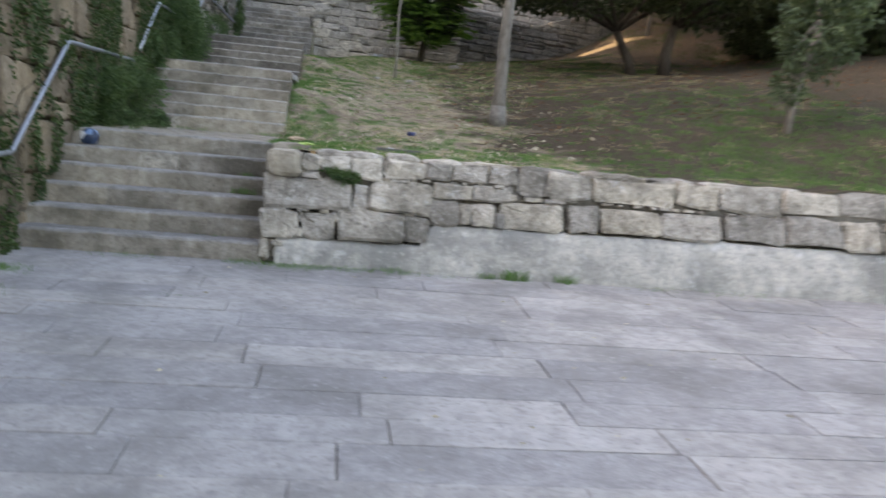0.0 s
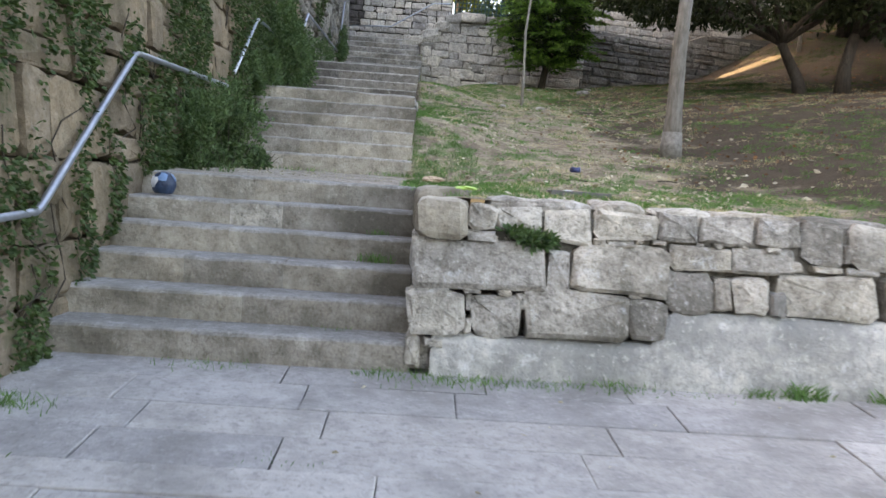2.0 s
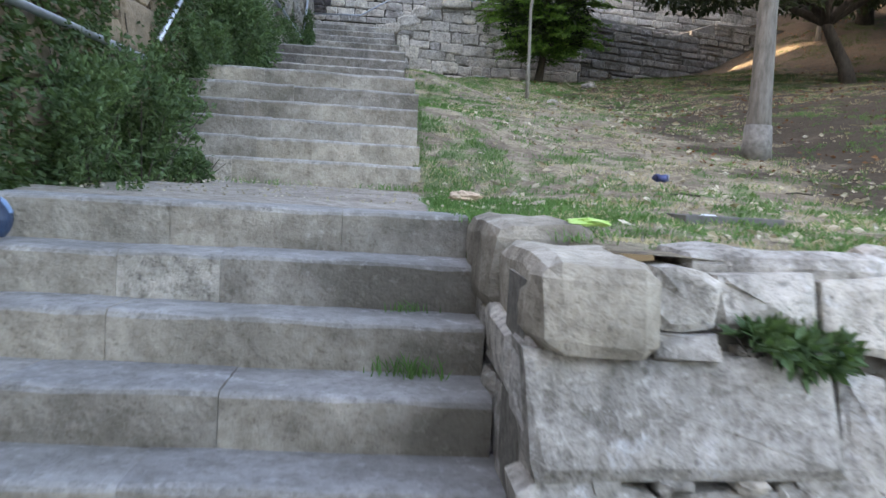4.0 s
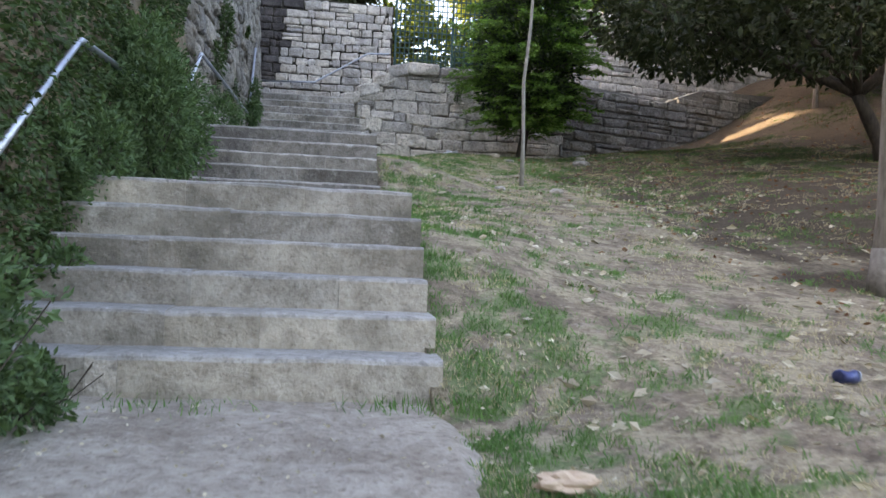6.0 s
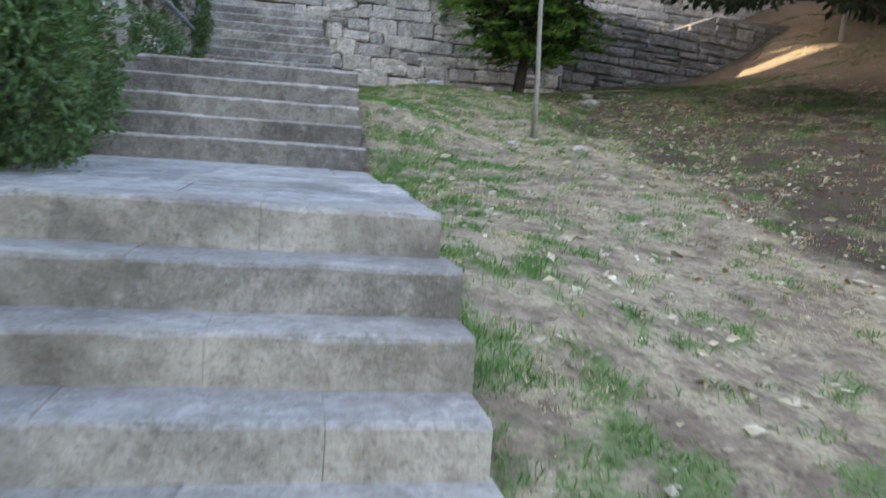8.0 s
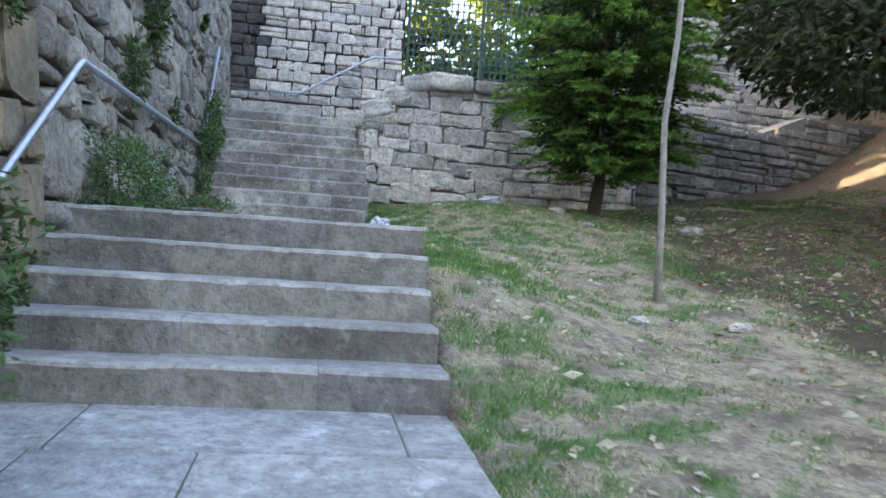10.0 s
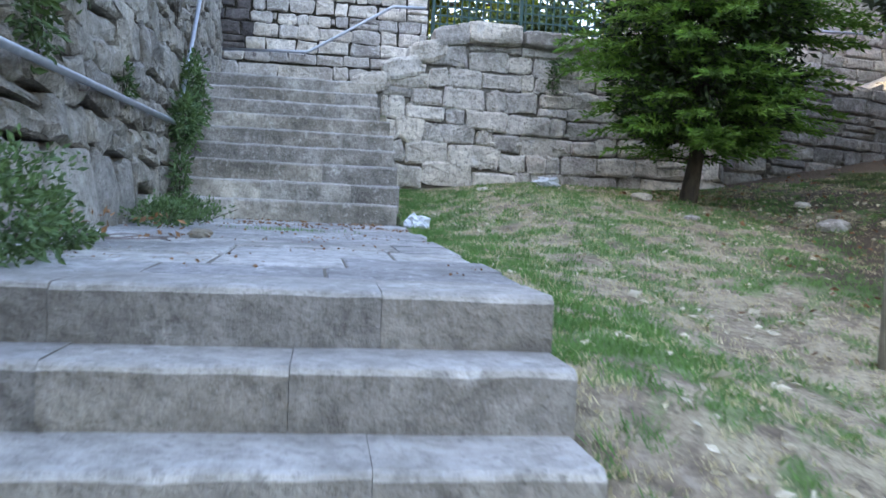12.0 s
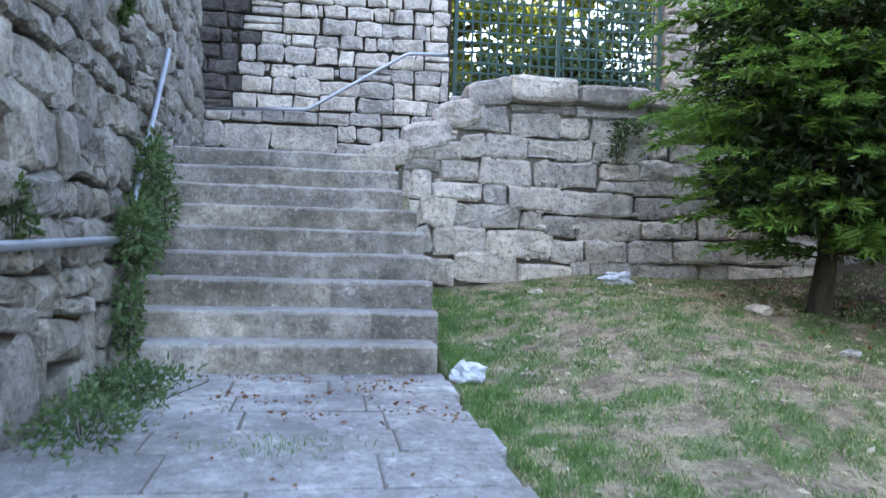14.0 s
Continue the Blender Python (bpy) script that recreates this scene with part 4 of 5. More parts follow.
g = lambda x, y, dz=0.0: (x, y, lawn_z(x, y) + dz)
broad_tree("young_tree", "slim grey-barked tree with a worn white band at its foot", [g(3.40, 6.14, -0.06), (3.40, 6.14, 2.3), (3.40, 6.15, 3.2), (3.45, 6.16, 4.15)], [((3.4, 6.3, 6.9), (1.9, 1.9, 1.3), 5200), ((4.6, 6.6, 6.3), (1.2, 1.2, .9), 1800)], LEAF_DARK, 0.10, BARK, 71, 6, 0.125, 0.40)
broad_tree("dark_tree", "dark evergreen tree with a forked leaning trunk", [g(8.1, 12.6, -0.1), g(8.0, 12.6, 0.3), g(7.75, 12.6, 0.75), g(7.6, 12.65, 1.1)], [((7.2, 12.7, 6.2), (2.4, 2.3, 1.2), 6200), ((4.9, 13.4, 6.1), (1.5, 1.6, 0.9), 3000), ((6.3, 15.6, 6.35), (1.7, 1.4, 0.9), 2600), ((9.3, 14.0, 6.9), (2.2, 2.2, 1.3), 3000)], LEAF_DARK, 0.10, DARK_BARK, 72, 9, 0.14)
broad_tree("dark_tree", "dark evergreen tree with a stout upright trunk", [g(8.75, 12.1, -0.1), g(8.75, 12.1, 0.5), g(8.9, 12.1, 1.2)], [((9.8, 11.8, 6.4), (2.6, 2.5, 1.4), 9000), ((11.8, 12.5, 6.2), (2.2, 2.2, 1.6), 6000)], LEAF_DARK, 0.10, DARK_BARK, 73, 8, 0.15)
broad_tree("dark_tree", "dark evergreen tree at the top of the slope", [g(12.5, 19.6, -0.1), g(12.5, 19.6, 0.7), g(12.7, 19.6, 1.6)], [((9.6, 18.6, 9.2), (2.8, 2.6, 1.5), 6000), ((12.8, 18.9, 9.0), (3, 3, 2.0), 6500)], LEAF_DARK, 0.14, DARK_BARK, 78, 7, 0.2)
# the last crown is an unseen canopy, added to shade the lawn below
broad_tree("dark_tree", "dense dark evergreen down to the slope, with an added high canopy", [g(15.5, 13.0, -0.1), g(15.5, 13.0, 1.0), g(15.6, 13.1, 2.0)], [((13.8, 13.8, 6.4), (2.6, 2.6, 2.0), 8000), ((17.0, 13.0, 7.2), (3.4, 3.4, 3.0), 8000), ((20.5, 11.0, 7.0), (3.5, 4, 3.4), 6000), ((12.0, 11.0, 9.6), (3.8, 3.6, 1.3), 7000)], LEAF_DARK, 0.15, DARK_BARK, 74, 7, 0.2)
broad_tree("shrubby_tree", "small grey-leaved tree with a thin leaning trunk", [g(7.35, 3.8, -0.06), g(7.42, 3.85, 0.4), g(7.6, 3.9, 1.0), g(7.75, 3.95, 1.6)], [((7.75, 3.9, lawn_z(7.6, 3.9) + 1.55), (0.62, 0.62, 0.75), 1500), ((7.35, 3.85, lawn_z(7.4, 3.8) + .75), (0.25, 0.25, 0.3), 250), ((8.1, 4.1, lawn_z(8, 4) + 2.2), (0.8, 0.8, 0.7), 1300)], LEAF_GREYISH, 0.07, BARK, 75, 5, 0.06)
sap_z = lawn_z(2.02, 12.05)
broad_tree("sapling", "thin bare sapling pole standing in the lawn", [(2.02, 12.05, sap_z - 0.1), (2.015, 12.05, sap_z + 0.7), (1.99, 12.06, sap_z + 1.5), (2.05, 12.04, sap_z + 2.2), (2.08, 12.05, sap_z + 2.9), (2.1, 12.05, sap_z + 3.9)], [((2.1, 12.08, sap_z + 4.6), (0.7, 0.7, 0.7), 900)], LEAF_LIT, 0.07, PALE_BARK, 76, 4, 0.029)
small_z = lawn_z(10.9, 19.0)
broad_tree("slope_sapling", "small pale tree on the sunlit slope", [(10.9, 19.0, small_z - .1), (10.9, 19.0, small_z + 0.5), (11.1, 19.0, small_z + 1.2)], [((11.2, 19.1, small_z + 1.9), (0.7, 0.7, 0.6), 500)], LEAF_LIT, 0.08, BARK, 77, 3, 0.06)

# trees behind the far wall and along the top of the tall wall
back = [
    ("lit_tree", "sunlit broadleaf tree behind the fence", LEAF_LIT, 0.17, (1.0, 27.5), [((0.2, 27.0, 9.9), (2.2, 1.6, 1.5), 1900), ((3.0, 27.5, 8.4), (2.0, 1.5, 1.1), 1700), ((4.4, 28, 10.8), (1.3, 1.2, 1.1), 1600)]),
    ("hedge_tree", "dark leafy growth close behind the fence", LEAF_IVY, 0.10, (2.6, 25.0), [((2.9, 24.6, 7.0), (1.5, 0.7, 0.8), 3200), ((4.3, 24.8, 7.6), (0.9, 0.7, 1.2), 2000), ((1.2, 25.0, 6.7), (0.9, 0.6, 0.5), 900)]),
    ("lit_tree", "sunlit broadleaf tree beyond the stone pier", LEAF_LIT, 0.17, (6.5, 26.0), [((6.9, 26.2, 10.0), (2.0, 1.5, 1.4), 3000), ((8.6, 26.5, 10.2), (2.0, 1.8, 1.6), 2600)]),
    # unseen: two leaf slats and a cap crown, added to shape the sunbeam
    ("dark_tree", "added unseen leaf screen that splits the sunbeam into streaks", LEAF_DARK, 0.12, (-5.5, 20.0), [((-5.5, 20.0, 9.9), (0.7, 0.05, 1.3), 600), ((-5.3, 20.95, 10.0), (0.7, 0.05, 1.3), 600), ((-5.0, 19.9, 12.6), (1.3, 1.3, 1.2), 6000)]),
    ("dark_tree", "dark tree behind the high far wall", LEAF_DARK, 0.17, (-1.8, 25.5), [((-2.0, 25.0, 10.4), (3.0, 1.8, 1.9), 6500), ((-5.0, 23.0, 11.0), (2.5, 2.5, 2.0), 4000)]),
    ("dark_tree", "dark tree over the wall on the slope", LEAF_DARK, 0.18, (13.0, 26.5), [((10.0, 24.6, 7.6), (1.6, 1.0, 1.3), 2800), ((13.2, 24.6, 8.0), (2.2, 1.2, 1.6), 4200), ((17.5, 21.5, 7.6), (2.5, 2, 2.0), 4200), ((11.5, 26.0, 10.8), (2.8, 2.2, 2.4), 6000), ((15.5, 25.0, 10.0), (3.2, 2.6, 3.0), 6500)]),
    ("dark_tree", "dark tree leaning over the tall wall", LEAF_DARK, 0.17, (-5.2, 13.5), [((-4.8, 13.5, 10.2), (1.9, 3.2, 1.9), 5500)]),
    ("dark_tree", "dark tree rooted above the ivy-covered wall", LEAF_DARK, 0.17, (-5.0, 8.5), [((-4.6, 8.5, 8.6), (1.7, 3.0, 1.7), 5000)]),
    ("dark_tree", "tall dark evergreen closing the slope", LEAF_DARK, 0.22, (23.0, 18.0), [((22.5, 18.5, 9.8), (4.0, 4.5, 4.2), 8000), ((20.5, 23.0, 10.5), (4.0, 3.0, 3.5), 6000)]),
]
for i, (name, label, leaf, size, (x, y), crowns) in enumerate(back):
    z = lawn_z(x, y) if x > -2 else bank_z(x, y)
    if -3.5 < x < 0:
        z = lawn_z(0, y)
    broad_tree(name, label, [(x, y, z - 0.2), (x, y, z + 0.8), (x + .1, y, max(z + 1.2, crowns[0][0][2] - crowns[0][1][2]))], crowns, leaf, size, DARK_BARK, 80 + i, 5, 0.2)

# ---- ivy and bushes on the tall wall ----
rng = random.Random(91)
pts = []
while len(pts) < 34000:
    y = rng.uniform(-1.6, 10.8)
    z = walk_z(y) + rng.random() ** 1.2 * 3.6
    cover = noise.noise((y * 0.8, z * 0.75, 5)) + 0.6 * noise.noise((y * 2.6, z * 1.6, 8)) + interp([(-2, -0.02), (0, 0.12), (2, 0.24), (2.6, 0.46), (4, 0.5), (9, 0.42), (11, -0.3)], y)
    if cover > 0.10 + 0.2 * rng.random():
        pts.append(((left_x(y, z) + 0.03 + rng.random() * min(0.06, 0.14 * cover), y, z), (0.8, 0, -0.5)))
solid("ivy", mesh_of("ivy", *leaf_data(pts, 0.036, rng, 0.6, 1.3), LEAF_IVY), "ivy creeping in patches over the brown wall", "ivy", "stuff")
stems = []
for _ in range(60):
    y = rng.uniform(-0.5, 10)
    z = walk_z(y) + rng.uniform(0.3, 2.8)
    stems.append(tube_data([(left_x(y + 0.1 * i, z) + 0.035, y + 0.12 * i * rng.uniform(-1, 1), z - 0.16 * i) for i in range(5)], 0.005, 5))
solid("ivy_stems", mesh_of("ivy_stems", *join_data(stems), DARK_BARK), "brown ivy stems hanging on the wall", "ivy", "stuff")


def bush(label, lumps, leaf, size, seed, name="bush"):
    rng = random.Random(seed)
    top = thing(name, label, "bush")
    twigs = []
    for c, rad, n in lumps:
        for _ in range(7):
            d = Vector((rng.gauss(0, .5), rng.gauss(0, .5), rng.random()))
            twigs.append(tube_data([Vector(c) - Vector((0, 0, rad[2])), Vector(c) + Vector((d.x * rad[0], d.y * rad[1], d.z * rad[2] * .5))], 0.003, 5))
    tagged(part("stem_tangle", mesh_of("stem_tangle", *join_data(twigs), DARK_BARK), top), kind="stuff")
    pts = [p for c, rad, n in lumps for p in blob(c, rad, n, rng, 0.35, 0.6, 1.6)]
    part("leaves", mesh_of("leaves", *leaf_data(pts, size, rng, 0.8, 1.9), leaf), top)


bush("thick green bush spilling from the wall onto the earth landing", [((-1.98, 2.75, 1.40), (.34, .42, .40), 3200), ((-1.90, 3.4, 1.52), (.46, .5, .48), 5200), ((-2.1, 4.0, 1.42), (.2, .35, .26), 1500), ((-1.85, 4.1, 1.27), (.25, .3, .12), 900), ((-1.75, 4.45, 1.3), (.16, .2, .12), 500)], LEAF_BUSH, 0.026, 101)
bush("dark green bush hanging over the middle steps", [((-2.25, 5.6, 2.2), (.18, .5, .4), 2200), ((-2.1, 6.2, 2.45), (.2, .28, .3), 1300), ((-2.05, 5.25, 1.75), (.14, .16, .12), 500)], LEAF_BUSH, 0.026, 102)
bush("bright green bush against the wall above the second landing", [((-2.05, 7.3, 2.85), (.34, .55, .55), 5000), ((-2.08, 8.3, 2.85), (.36, .65, .6), 5200), ((-2.15, 7.8, 3.35), (.25, .8, .4), 3000)], LEAF_BUSH, 0.028, 103)
bush("leafy weeds rooted in the rubble under the handrail", [((-2.2, 15.9, 3.8), (.08, .18, .3), 420), ((-2.2, 16.1, 4.3), (.13, .28, .26), 1000), ((-2.24, 16.7, 4.75), (.10, .26, .3), 700), ((-2.22, 17.1, 4.55), (.08, .2, .3), 300)], LEAF_BUSH, 0.03, 104, "weeds")
bush("low green weeds along the foot of the rubble wall", [((-2.05, 14.4, 3.45), (.26, .42, .13), 900), ((-2.0, 15.2, 3.47), (.3, .4, .13), 1600), ((-2.1, 11.4, 3.5), (.28, .55, .3), 2600), ((-2.1, 12.1, 3.42), (.2, .3, .14), 500)], LEAF_BUSH, 0.022, 105, "weeds")
bush("tuft of drooping wall plants among the rubble", [((-2.36, 13.35, 5.15), (.1, .22, .4), 600), ((-2.34, 12.6, 4.5), (.08, .25, .25), 300), ((-2.36, 14.4, 4.4), (.08, .15, .2), 200), ((-2.4, 16.6, 5.5), (.08, .2, .4), 300)], LEAF_IVY, 0.035, 106, "wall_plants")
bush("grass tufts growing from the parapet joints", [((2.1, 18.52, 5.55), (.2, .06, .07), 220), ((2.0, 18.54, 5.35), (.07, .05, .16), 110), ((2.95, 18.55, 5.75), (.09, .06, .1), 120)], LEAF_BUSH, 0.03, 107, "wall_plants")
bush("grass tuft hanging from the low wall's upper joint", [((0.72, 0.20, 0.83), (.2, .08, .05), 350), ((0.62, 0.16, 0.86), (.12, .06, .05), 150)], LEAF_BUSH, 0.03, 108, "wall_plants")


def tuft_data(x, y, z, n, spread, tall, rng, lean=0.5):
    verts, faces = [], []
    for _ in range(n):
        bx, by = x + rng.gauss(0, spread), y + rng.gauss(0, spread * 0.6)
        a = rng.uniform(0, 6.28)
        h = tall * rng.uniform(0.5, 1.2)
        dx, dy = math.cos(a) * lean * h * rng.random(), math.sin(a) * lean * h * rng.random()
        w = 0.0025 + 0.014 * h
        o = len(verts)
        verts += [(bx - w * math.sin(a), by + w * math.cos(a), z), (bx + w * math.sin(a), by - w * math.cos(a), z), (bx + dx * .5 + w * .6 * math.sin(a), by + dy * .5, z + h * 0.62), (bx + dx, by + dy, z + h)]
        faces += [[o, o + 1, o + 2], [o, o + 2, o + 3]]
    return verts, faces


rng = random.Random(111)
joint_tufts = []
for x, y, z, n, s, t in ((0.25, -0.10, 0, 260, .16, .06), (0.55, -0.06, 0, 160, .16, .06), (1.0, -0.05, 0, 90, .12, .07), (1.3, -0.05, 0, 100, .08, .08), (2.2, -0.02, 0, 70, .05, .09), (2.42, -0.02, 0, 110, .04, .14), (2.55, -0.02, 0, 50, .03, .11), (2.98, -0.02, 0, 110, .05, .13), (0.75, -0.04, 0, 120, .12, .045), (1.7, -0.04, 0, 60, .1, .03), (3.9, 0.0, 0, 90, .14, .06), (4.8, 0.02, 0, 120, .2, .07), (-1.15, -0.04, 0, 120, .13, .05), (-0.12, -0.06, 0, 120, .08, .06), (-0.45, 0.36, .19, 90, .1, .035), (-0.25, 0.93, .57, 110, .05, .09), (-0.25, 1.27, .74, 50, .03, .06), (-1.3, 4.42, 1.19, 120, .15, .07), (-0.25, 4.42, 1.2, 160, .14, .07), (-1.2, 14.2, 3.4, 220, .18, .035), (-0.5, -1.4, -.08, 40, .06, .04), (-1.9, -0.9, -.05, 200, .1, .08), (-2.0, -1.6, -.09, 260, .15, .09)):
    joint_tufts.append(tuft_data(x, y, z - 0.01, int(n * 0.8), s * 1.15, t * 0.75, rng, 1.2))
solid("joint_grass", mesh_of("joint_grass", *join_data(joint_tufts), BLADE), "small green grass tufts growing from the joints", "grass", "stuff")

# ---- lawn grass, dry grass and fallen leaves ----


def scatter(n, seed, keep, tall, material, name, label, xr=(-0.08, 9.5), yr=(0.62, 18.5), each=4):
    rng = random.Random(seed)
    items, count = [], 0
    while count < n:
        x = xr[0] + (xr[1] - xr[0]) * rng.random() ** 1.5
        y = rng.uniform(*yr)
        if keep(x, y, rng):
            items.append(tuft_data(x, y, lawn_z(x, y) - 0.006, each, 0.03, tall * rng.uniform(.7, 1.3), rng, 1.1))
            count += 1
    solid(name, mesh_of(name, *join_data(items), material), label, "grass", "stuff")


scatter(38000, 121, lambda x, y, r: lush(x, y) > 0.02 + 0.6 * r.random(), 0.04, BLADE, "grass", "green grass growing in patches on the lawn")
scatter(26000, 122, lambda x, y, r: -0.45 < lush(x, y) < 0.7 and (noise.noise((x * 1.6, y * 1.6, 31)) > 0.1 - 0.06 * max(0, y - 8)), 0.026, STRAW, "dry_grass", "straw-coloured dry grass on the lawn")
scatter(9000, 124, lambda x, y, r: noise.noise((x * 0.8, y * 0.8, 41)) + 0.5 * noise.noise((x * 3, y * 3, 17)) > 0.05 + 0.2 * r.random(), 0.05, SHADE_BLADE, "slope_grass", "thin slope grass in a darker green that holds the shade", (5.5, 14.0), (12.0, 22.0), 5)
rng = random.Random(123)


def litter(n, size, material, name, label, xr, yr, keep=lambda x, y: True, zf=lawn_z):
    pts = []
    while len(pts) < n:
        x, y = rng.uniform(*xr), rng.uniform(*yr)
        if keep(x, y):
            a = rng.uniform(0, 6.28)
            pts.append(((x, y, zf(x, y) + 0.012), (math.cos(a), math.sin(a), 0.1)))
    solid(name, mesh_of(name, *leaf_data(pts, size, rng, 0.18, 1.5), material), label, "leaves", "stuff")


litter(2300, 0.036, DEAD_LEAF, "fallen_leaves", "pale dry leaves scattered over the lawn", (0.1, 7), (0.8, 18), lambda x, y: noise.noise((x * .7, y * .7, 2)) > -0.3 and x < 3 + 2 * noise.noise((x, y, 7)) + 0.1 * y)
litter(190, 0.062, DEAD_LEAF, "large_leaves", "large curled pale leaves lying on the bare lawn", (0.4, 5), (2.5, 13))
litter(3200, 0.036, RED_LEAF, "leaf_litter", "dull brown leaf litter under the evergreens", (2.5, 14), (5, 21.5), lambda x, y: noise.noise((x * .9, y * .9, 5)) > -0.2)
litter(220, 0.04, RED_LEAF, "brown_leaves", "brown fallen leaves on the bare slope", (1.5, 12), (4, 19))
litter(260, 0.02, RED_LEAF, "step_litter", "reddish leaf scraps gathered before the upper steps", (-1.6, -0.2), (14.6, 15.9), lambda x, y: noise.noise((x * 3, y * 3, 2)) > 0.05, lambda x, y: walk_z(y) - 0.004)
litter(160, 0.014, RED_LEAF, "landing_leaves", "small brown leaf scraps on the landing slabs", (-2.0, -0.2), (11.3, 15.9), lambda x, y: noise.noise((x * 2, y * 1.5, 2)) > 0.05, lambda x, y: walk_z(y) - 0.004)
litter(420, 0.014, DEAD_LEAF, "grit", "pale grit and leaf scraps on the earth landing", (-2.0, 0.1), (2.1, 4.4), lambda x, y: True, lambda x, y: walk_z(y) + 0.004)
litter(90, 0.022, DEAD_LEAF, "plaza_scraps", "few pale scraps on the plaza paving", (-2, 6), (-6, -0.05), lambda x, y: True, lambda x, y: paving_z(x, y) - 0.006)

# ---- loose things ----
WRAP_GREEN = plain("lime_wrapper", (0.35, 0.55, 0.10), (0.55, 0.75, 0.25), 8, 0.4)
PLASTIC = plain("white_plastic", (0.42, 0.46, 0.52), (0.62, 0.66, 0.70), 9, 0.35, bump=0.01)
PAPER = plain("brown_paper", (0.36, 0.24, 0.15), (0.60, 0.47, 0.35), 9, 0.8, bump=0.01)
BLUE = plain("light_blue_vinyl", (0.10, 0.18, 0.32), (0.20, 0.32, 0.50), 9, 0.4, bump=0.01)
BALL_NAVY = plain("navy_vinyl", (0.008, 0.015, 0.035), (0.04, 0.07, 0.13), 9, 0.4, bump=0.01)
IRON = plain("dull_iron", (0.11, 0.105, 0.10), (0.20, 0.19, 0.18), 12, 0.7, 0.2, bump=0.006)
NAVY = plain("navy_can", (0.02, 0.03, 0.10), (0.10, 0.12, 0.25), 20, 0.35, 0.4)
WHITE_PAINT = plain("white_print", (0.6, 0.62, 0.64), (0.75, 0.76, 0.78), 20, 0.4)


def crumple(name, label, category, at, size, material, seed, rough=0.5, group=""):
    """A crumpled, folded lump."""
    bm = bmesh.new()
    bmesh.ops.create_icosphere(bm, subdivisions=3, radius=1)
    off = Vector((seed * 3.1, seed * 1.7, 0))
    for v in bm.verts:
        k = 1 + rough * noise.noise(v.co * 1.6 + off) + rough * 0.5 * noise.noise(v.co * 4 + off)
        v.co = Vector((v.co.x * size[0] * k, v.co.y * size[1] * k, max(-0.75, v.co.z) * size[2] * k))
    me = bpy.data.meshes.new(name)
    bm.to_mesh(me)
    bm.free()
    me.materials.append(material)
    ob = solid(name, me, label, category, group=group)
    ob.location = at
    return ob


ball = crumple("ball", "scuffed navy and light blue ball on a step by the wall", "ball", (-1.92, 1.44, 1.0), (0.092, 0.092, 0.098), BALL_NAVY, 1, 0.04)
for k in range(5):
    bm = bmesh.new()
    bmesh.ops.create_icosphere(bm, subdivisions=3, radius=1)
    way = Vector((math.cos(2.4 * k + 4.0), math.sin(2.4 * k + 4.0), 0.25 + 0.5 * (k % 2))).normalized()
    bmesh.ops.delete(bm, geom=[v for v in bm.verts if v.co.dot(way) < 0.84], context="VERTS")
    for v in bm.verts:
        v.co = Vector((v.co.x * 0.096, v.co.y * 0.096, v.co.z * 0.102))
    me = bpy.data.meshes.new("panel")
    bm.to_mesh(me)
    bm.free()
    me.materials.append(BLUE if k % 2 else WHITE_PAINT)
    part("panel", me, ball, "light blue panel" if k % 2 else "white panel")
crumple("paper_bag", "crumpled light brown paper bag on the grass", "paper bag", g(0.16, 3.32, 0.045), (0.10, 0.06, 0.035), PAPER, 2)
crumple("plastic_bag", "white plastic bag lying against the bottom upper step", "plastic bag", g(-0.03, 15.75, 0.05), (0.11, 0.09, 0.07), PLASTIC, 3, 0.7, "white plastic bags")
crumple("plastic_bag", "white plastic bag on the grass below the parapet wall", "plastic bag", g(1.85, 18.05, 0.05), (0.15, 0.08, 0.075), PLASTIC, 4, 0.8, "white plastic bags")
crumple("wrapper", "lime green wrapper on the end of the low wall", "wrapper", (0.36, 0.95, 1.13), (0.075, 0.04, 0.014), WRAP_GREEN, 5)
crumple("paper_scrap", "small white paper scrap on the grass", "paper scrap", g(1.32, 2.23, 0.02), (0.05, 0.03, 0.012), WHITE_PAINT, 6)
plate_z = lawn_z(1.42, 2.28)
plate = thing("cover_plate", "dull grey iron cover plate sunk in the lawn", "cover", at=(1.42, 2.28, plate_z + 0.006))
part("frame", mesh_of("frame", *join_data([box_data(-.26, -.17, -.05, .26, -.145, .012, .003), box_data(-.26, .145, -.05, .26, .17, .012, .003), box_data(-.26, -.145, -.05, -.235, .145, .012, .003), box_data(.235, -.145, -.05, .26, .145, .012, .003)]), IRON), plate)
part("lid", mesh_of("lid", *box_data(-.23, -.14, -.05, .23, .14, .008, .004), IRON), plate)
can = thing("drink_can", "crushed dark blue drink can on the lawn", "can", at=g(1.76, 4.23, 0.0))
body = part("can_body", mesh_of("can_body", *tube_data([(-.05, 0, .035), (-.04, .006, .034), (0, -.006, .03), (.04, .005, .034), (.05, 0, .036)], 0, 14, [.026, .033, .027, .033, .027]), NAVY, True), can)
part("can_lid", mesh_of("can_lid", *tube_data([(.05, 0, .036), (.056, 0, .036)], 0.026, 14), STEEL), body, "bare metal lid")
rng = random.Random(131)
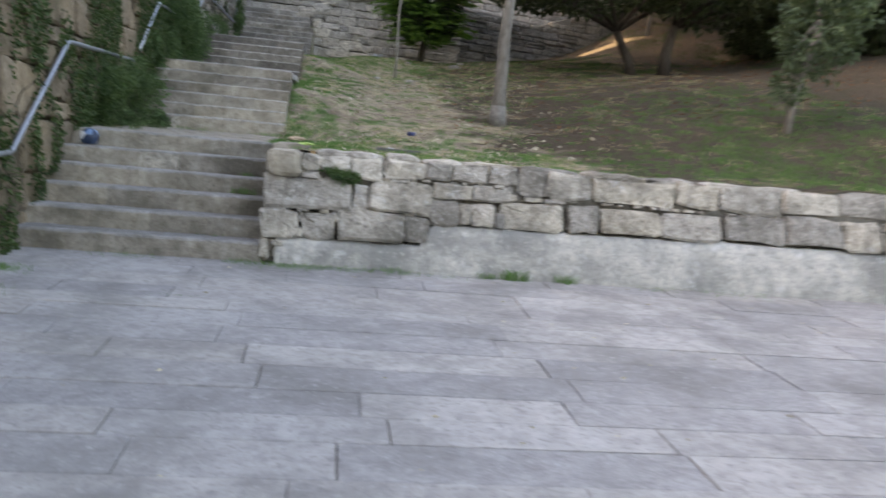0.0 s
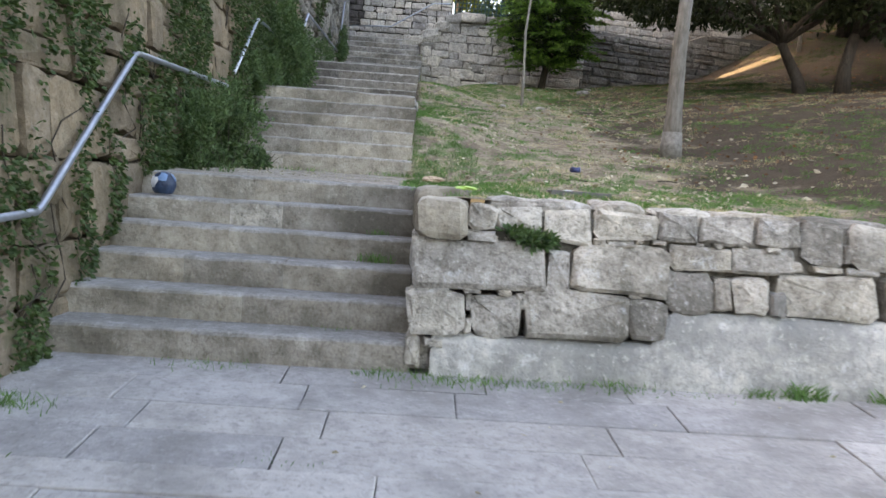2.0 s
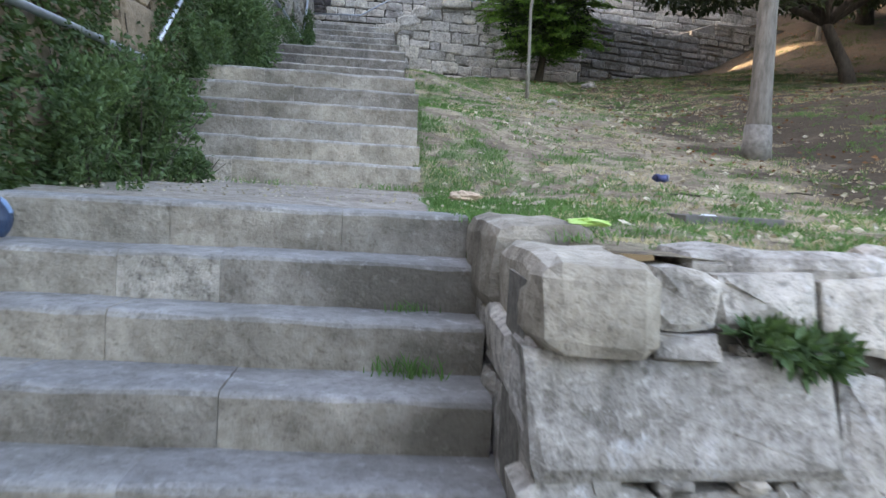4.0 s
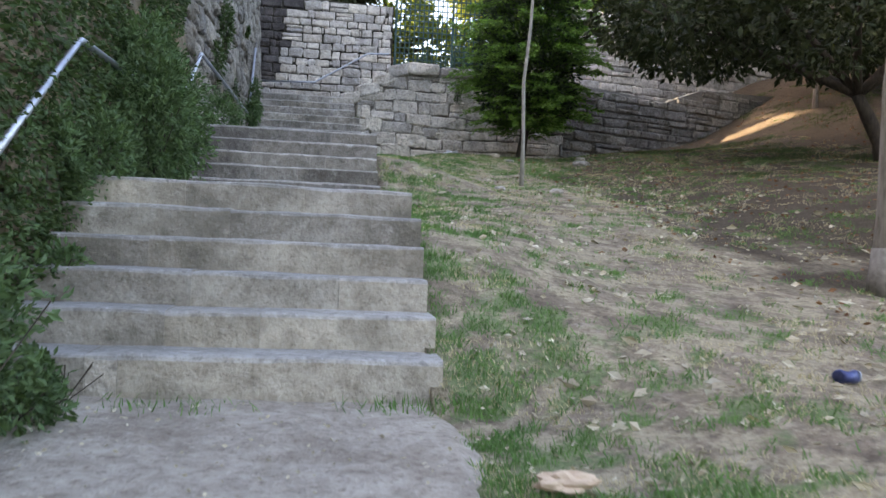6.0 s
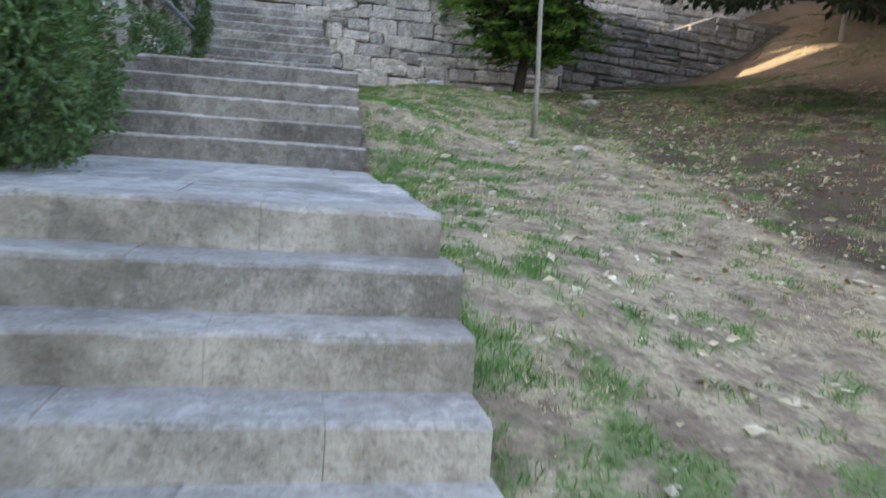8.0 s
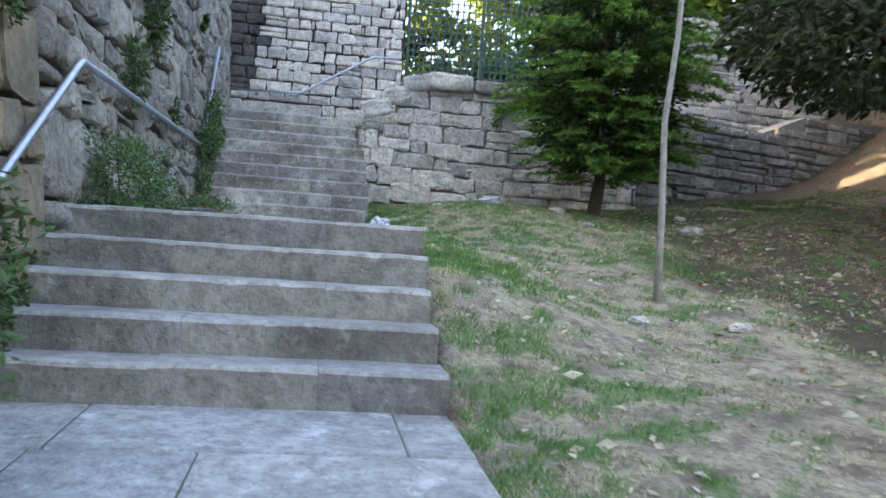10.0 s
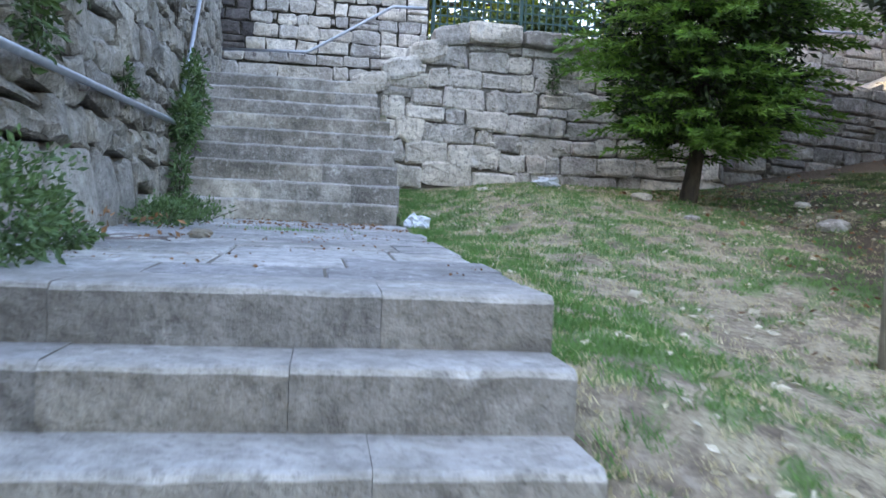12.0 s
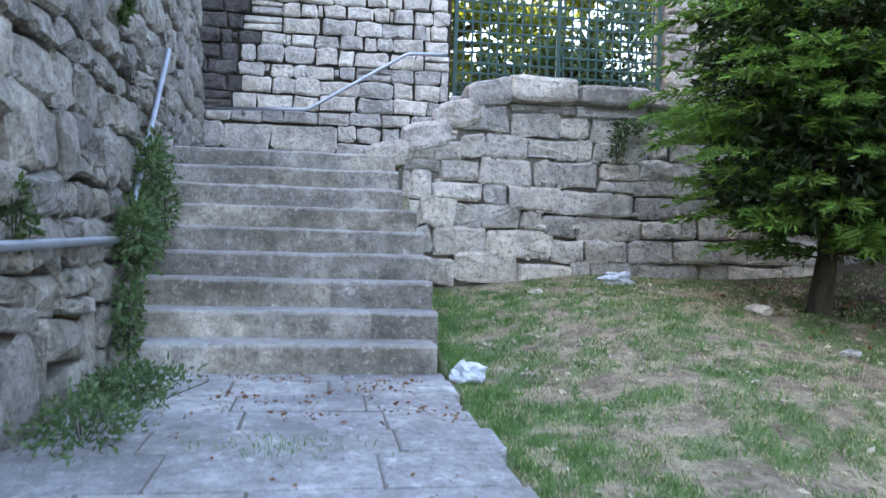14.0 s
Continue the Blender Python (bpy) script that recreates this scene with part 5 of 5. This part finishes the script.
for x, y, r in ((-1.60, 13.15, 0.055), (2.5, 16.6, 0.09), (2.62, 15.6, .06), (3.9, 15.3, 0.12), (4.2, 16.3, .07), (1.55, 11.3, .06), (2.3, 11.2, 0.07), (1.0, 17.9, .05)):
    z = lawn_z(x, y) if x > 0 else walk_z(y)
    crumple("stone_lump", "loose pale stone lump lying on the ground", "stone", (x, y, z + r * 0.3), (r * 1.3, r * 0.8, r * 0.55), GREY if x > 0 else STEP, rng.random() * 50, 0.4, "loose stones")
sticks = thing("dead_branch", "dry brown leafy branch dropped by the wall", "branch", at=(-1.9, 12.5, 3.36))
for k in range(3):
    a = rng.uniform(-0.5, 0.5)
    part("twig", mesh_of("twig", *tube_data([(-.25 + .13 * i, .12 * k - .15 + .05 * math.sin(2.1 * i + k) + a * .05 * i, .012 + .02 * math.sin(1.3 * i + k) ** 2) for i in range(5)], 0.004, 5), RUSTY), sticks)
bl = [((rng.uniform(-.4, .35), rng.uniform(-.2, .25), rng.uniform(.02, .14)), (rng.uniform(-1, 1), rng.uniform(-1, 1), .4)) for _ in range(45)]
part("dry_leaves", mesh_of("dry_leaves", *leaf_data(bl, 0.026, rng, 0.5), RED_LEAF), sticks, "curled red-brown leaves")
for x, y in ((1.5, 3.3), (2.6, 3.9), (3.0, 9.6), (5.5, 14.0)):
    z = lawn_z(x, y)
    solid("twig", mesh_of("twig", *tube_data([(x, y, z + .012), (x + .1, y + .04, z + .022), (x + .22, y + .03, z + .014)], 0.006, 5), DARK_BARK), "short brown twig fallen on the lawn", "twig", group="fallen twigs")

# ---- plaza paving, slab by slab ----
paving = thing("pavement", "plaza paving of long worn grey stone slabs", "pavement", "structure")
rng = random.Random(141)
spare, made = [], 0
y = 0.02
while y > -16:
    h = rng.uniform(0.27, 0.42)
    x = -2.32 - rng.uniform(0, 0.6)
    while x < 17:
        w = rng.uniform(0.8, 1.9)
        v, f = box_data(x + 0.003, y - h + 0.003, -0.09, x + w - 0.003, y - 0.003, 0.0, 0.005)
        dz, tx = rng.uniform(-.004, .003), rng.uniform(-.003, .003)
        v = [(a + rng.uniform(-.004, .004), b + rng.uniform(-.004, .004), c + paving_z(a, b) + dz + tx * (a - x)) for a, b, c in v]
        if y > -6.3 and x < 9.5:
            part("slab", mesh_of("slab", v, f, PAVE), paving)
        else:
            spare.append((v, f))
        x += w
    y -= h
tagged(part("far_slabs", mesh_of("far_slabs", *join_data(spare), PAVE), paving), kind="stuff")
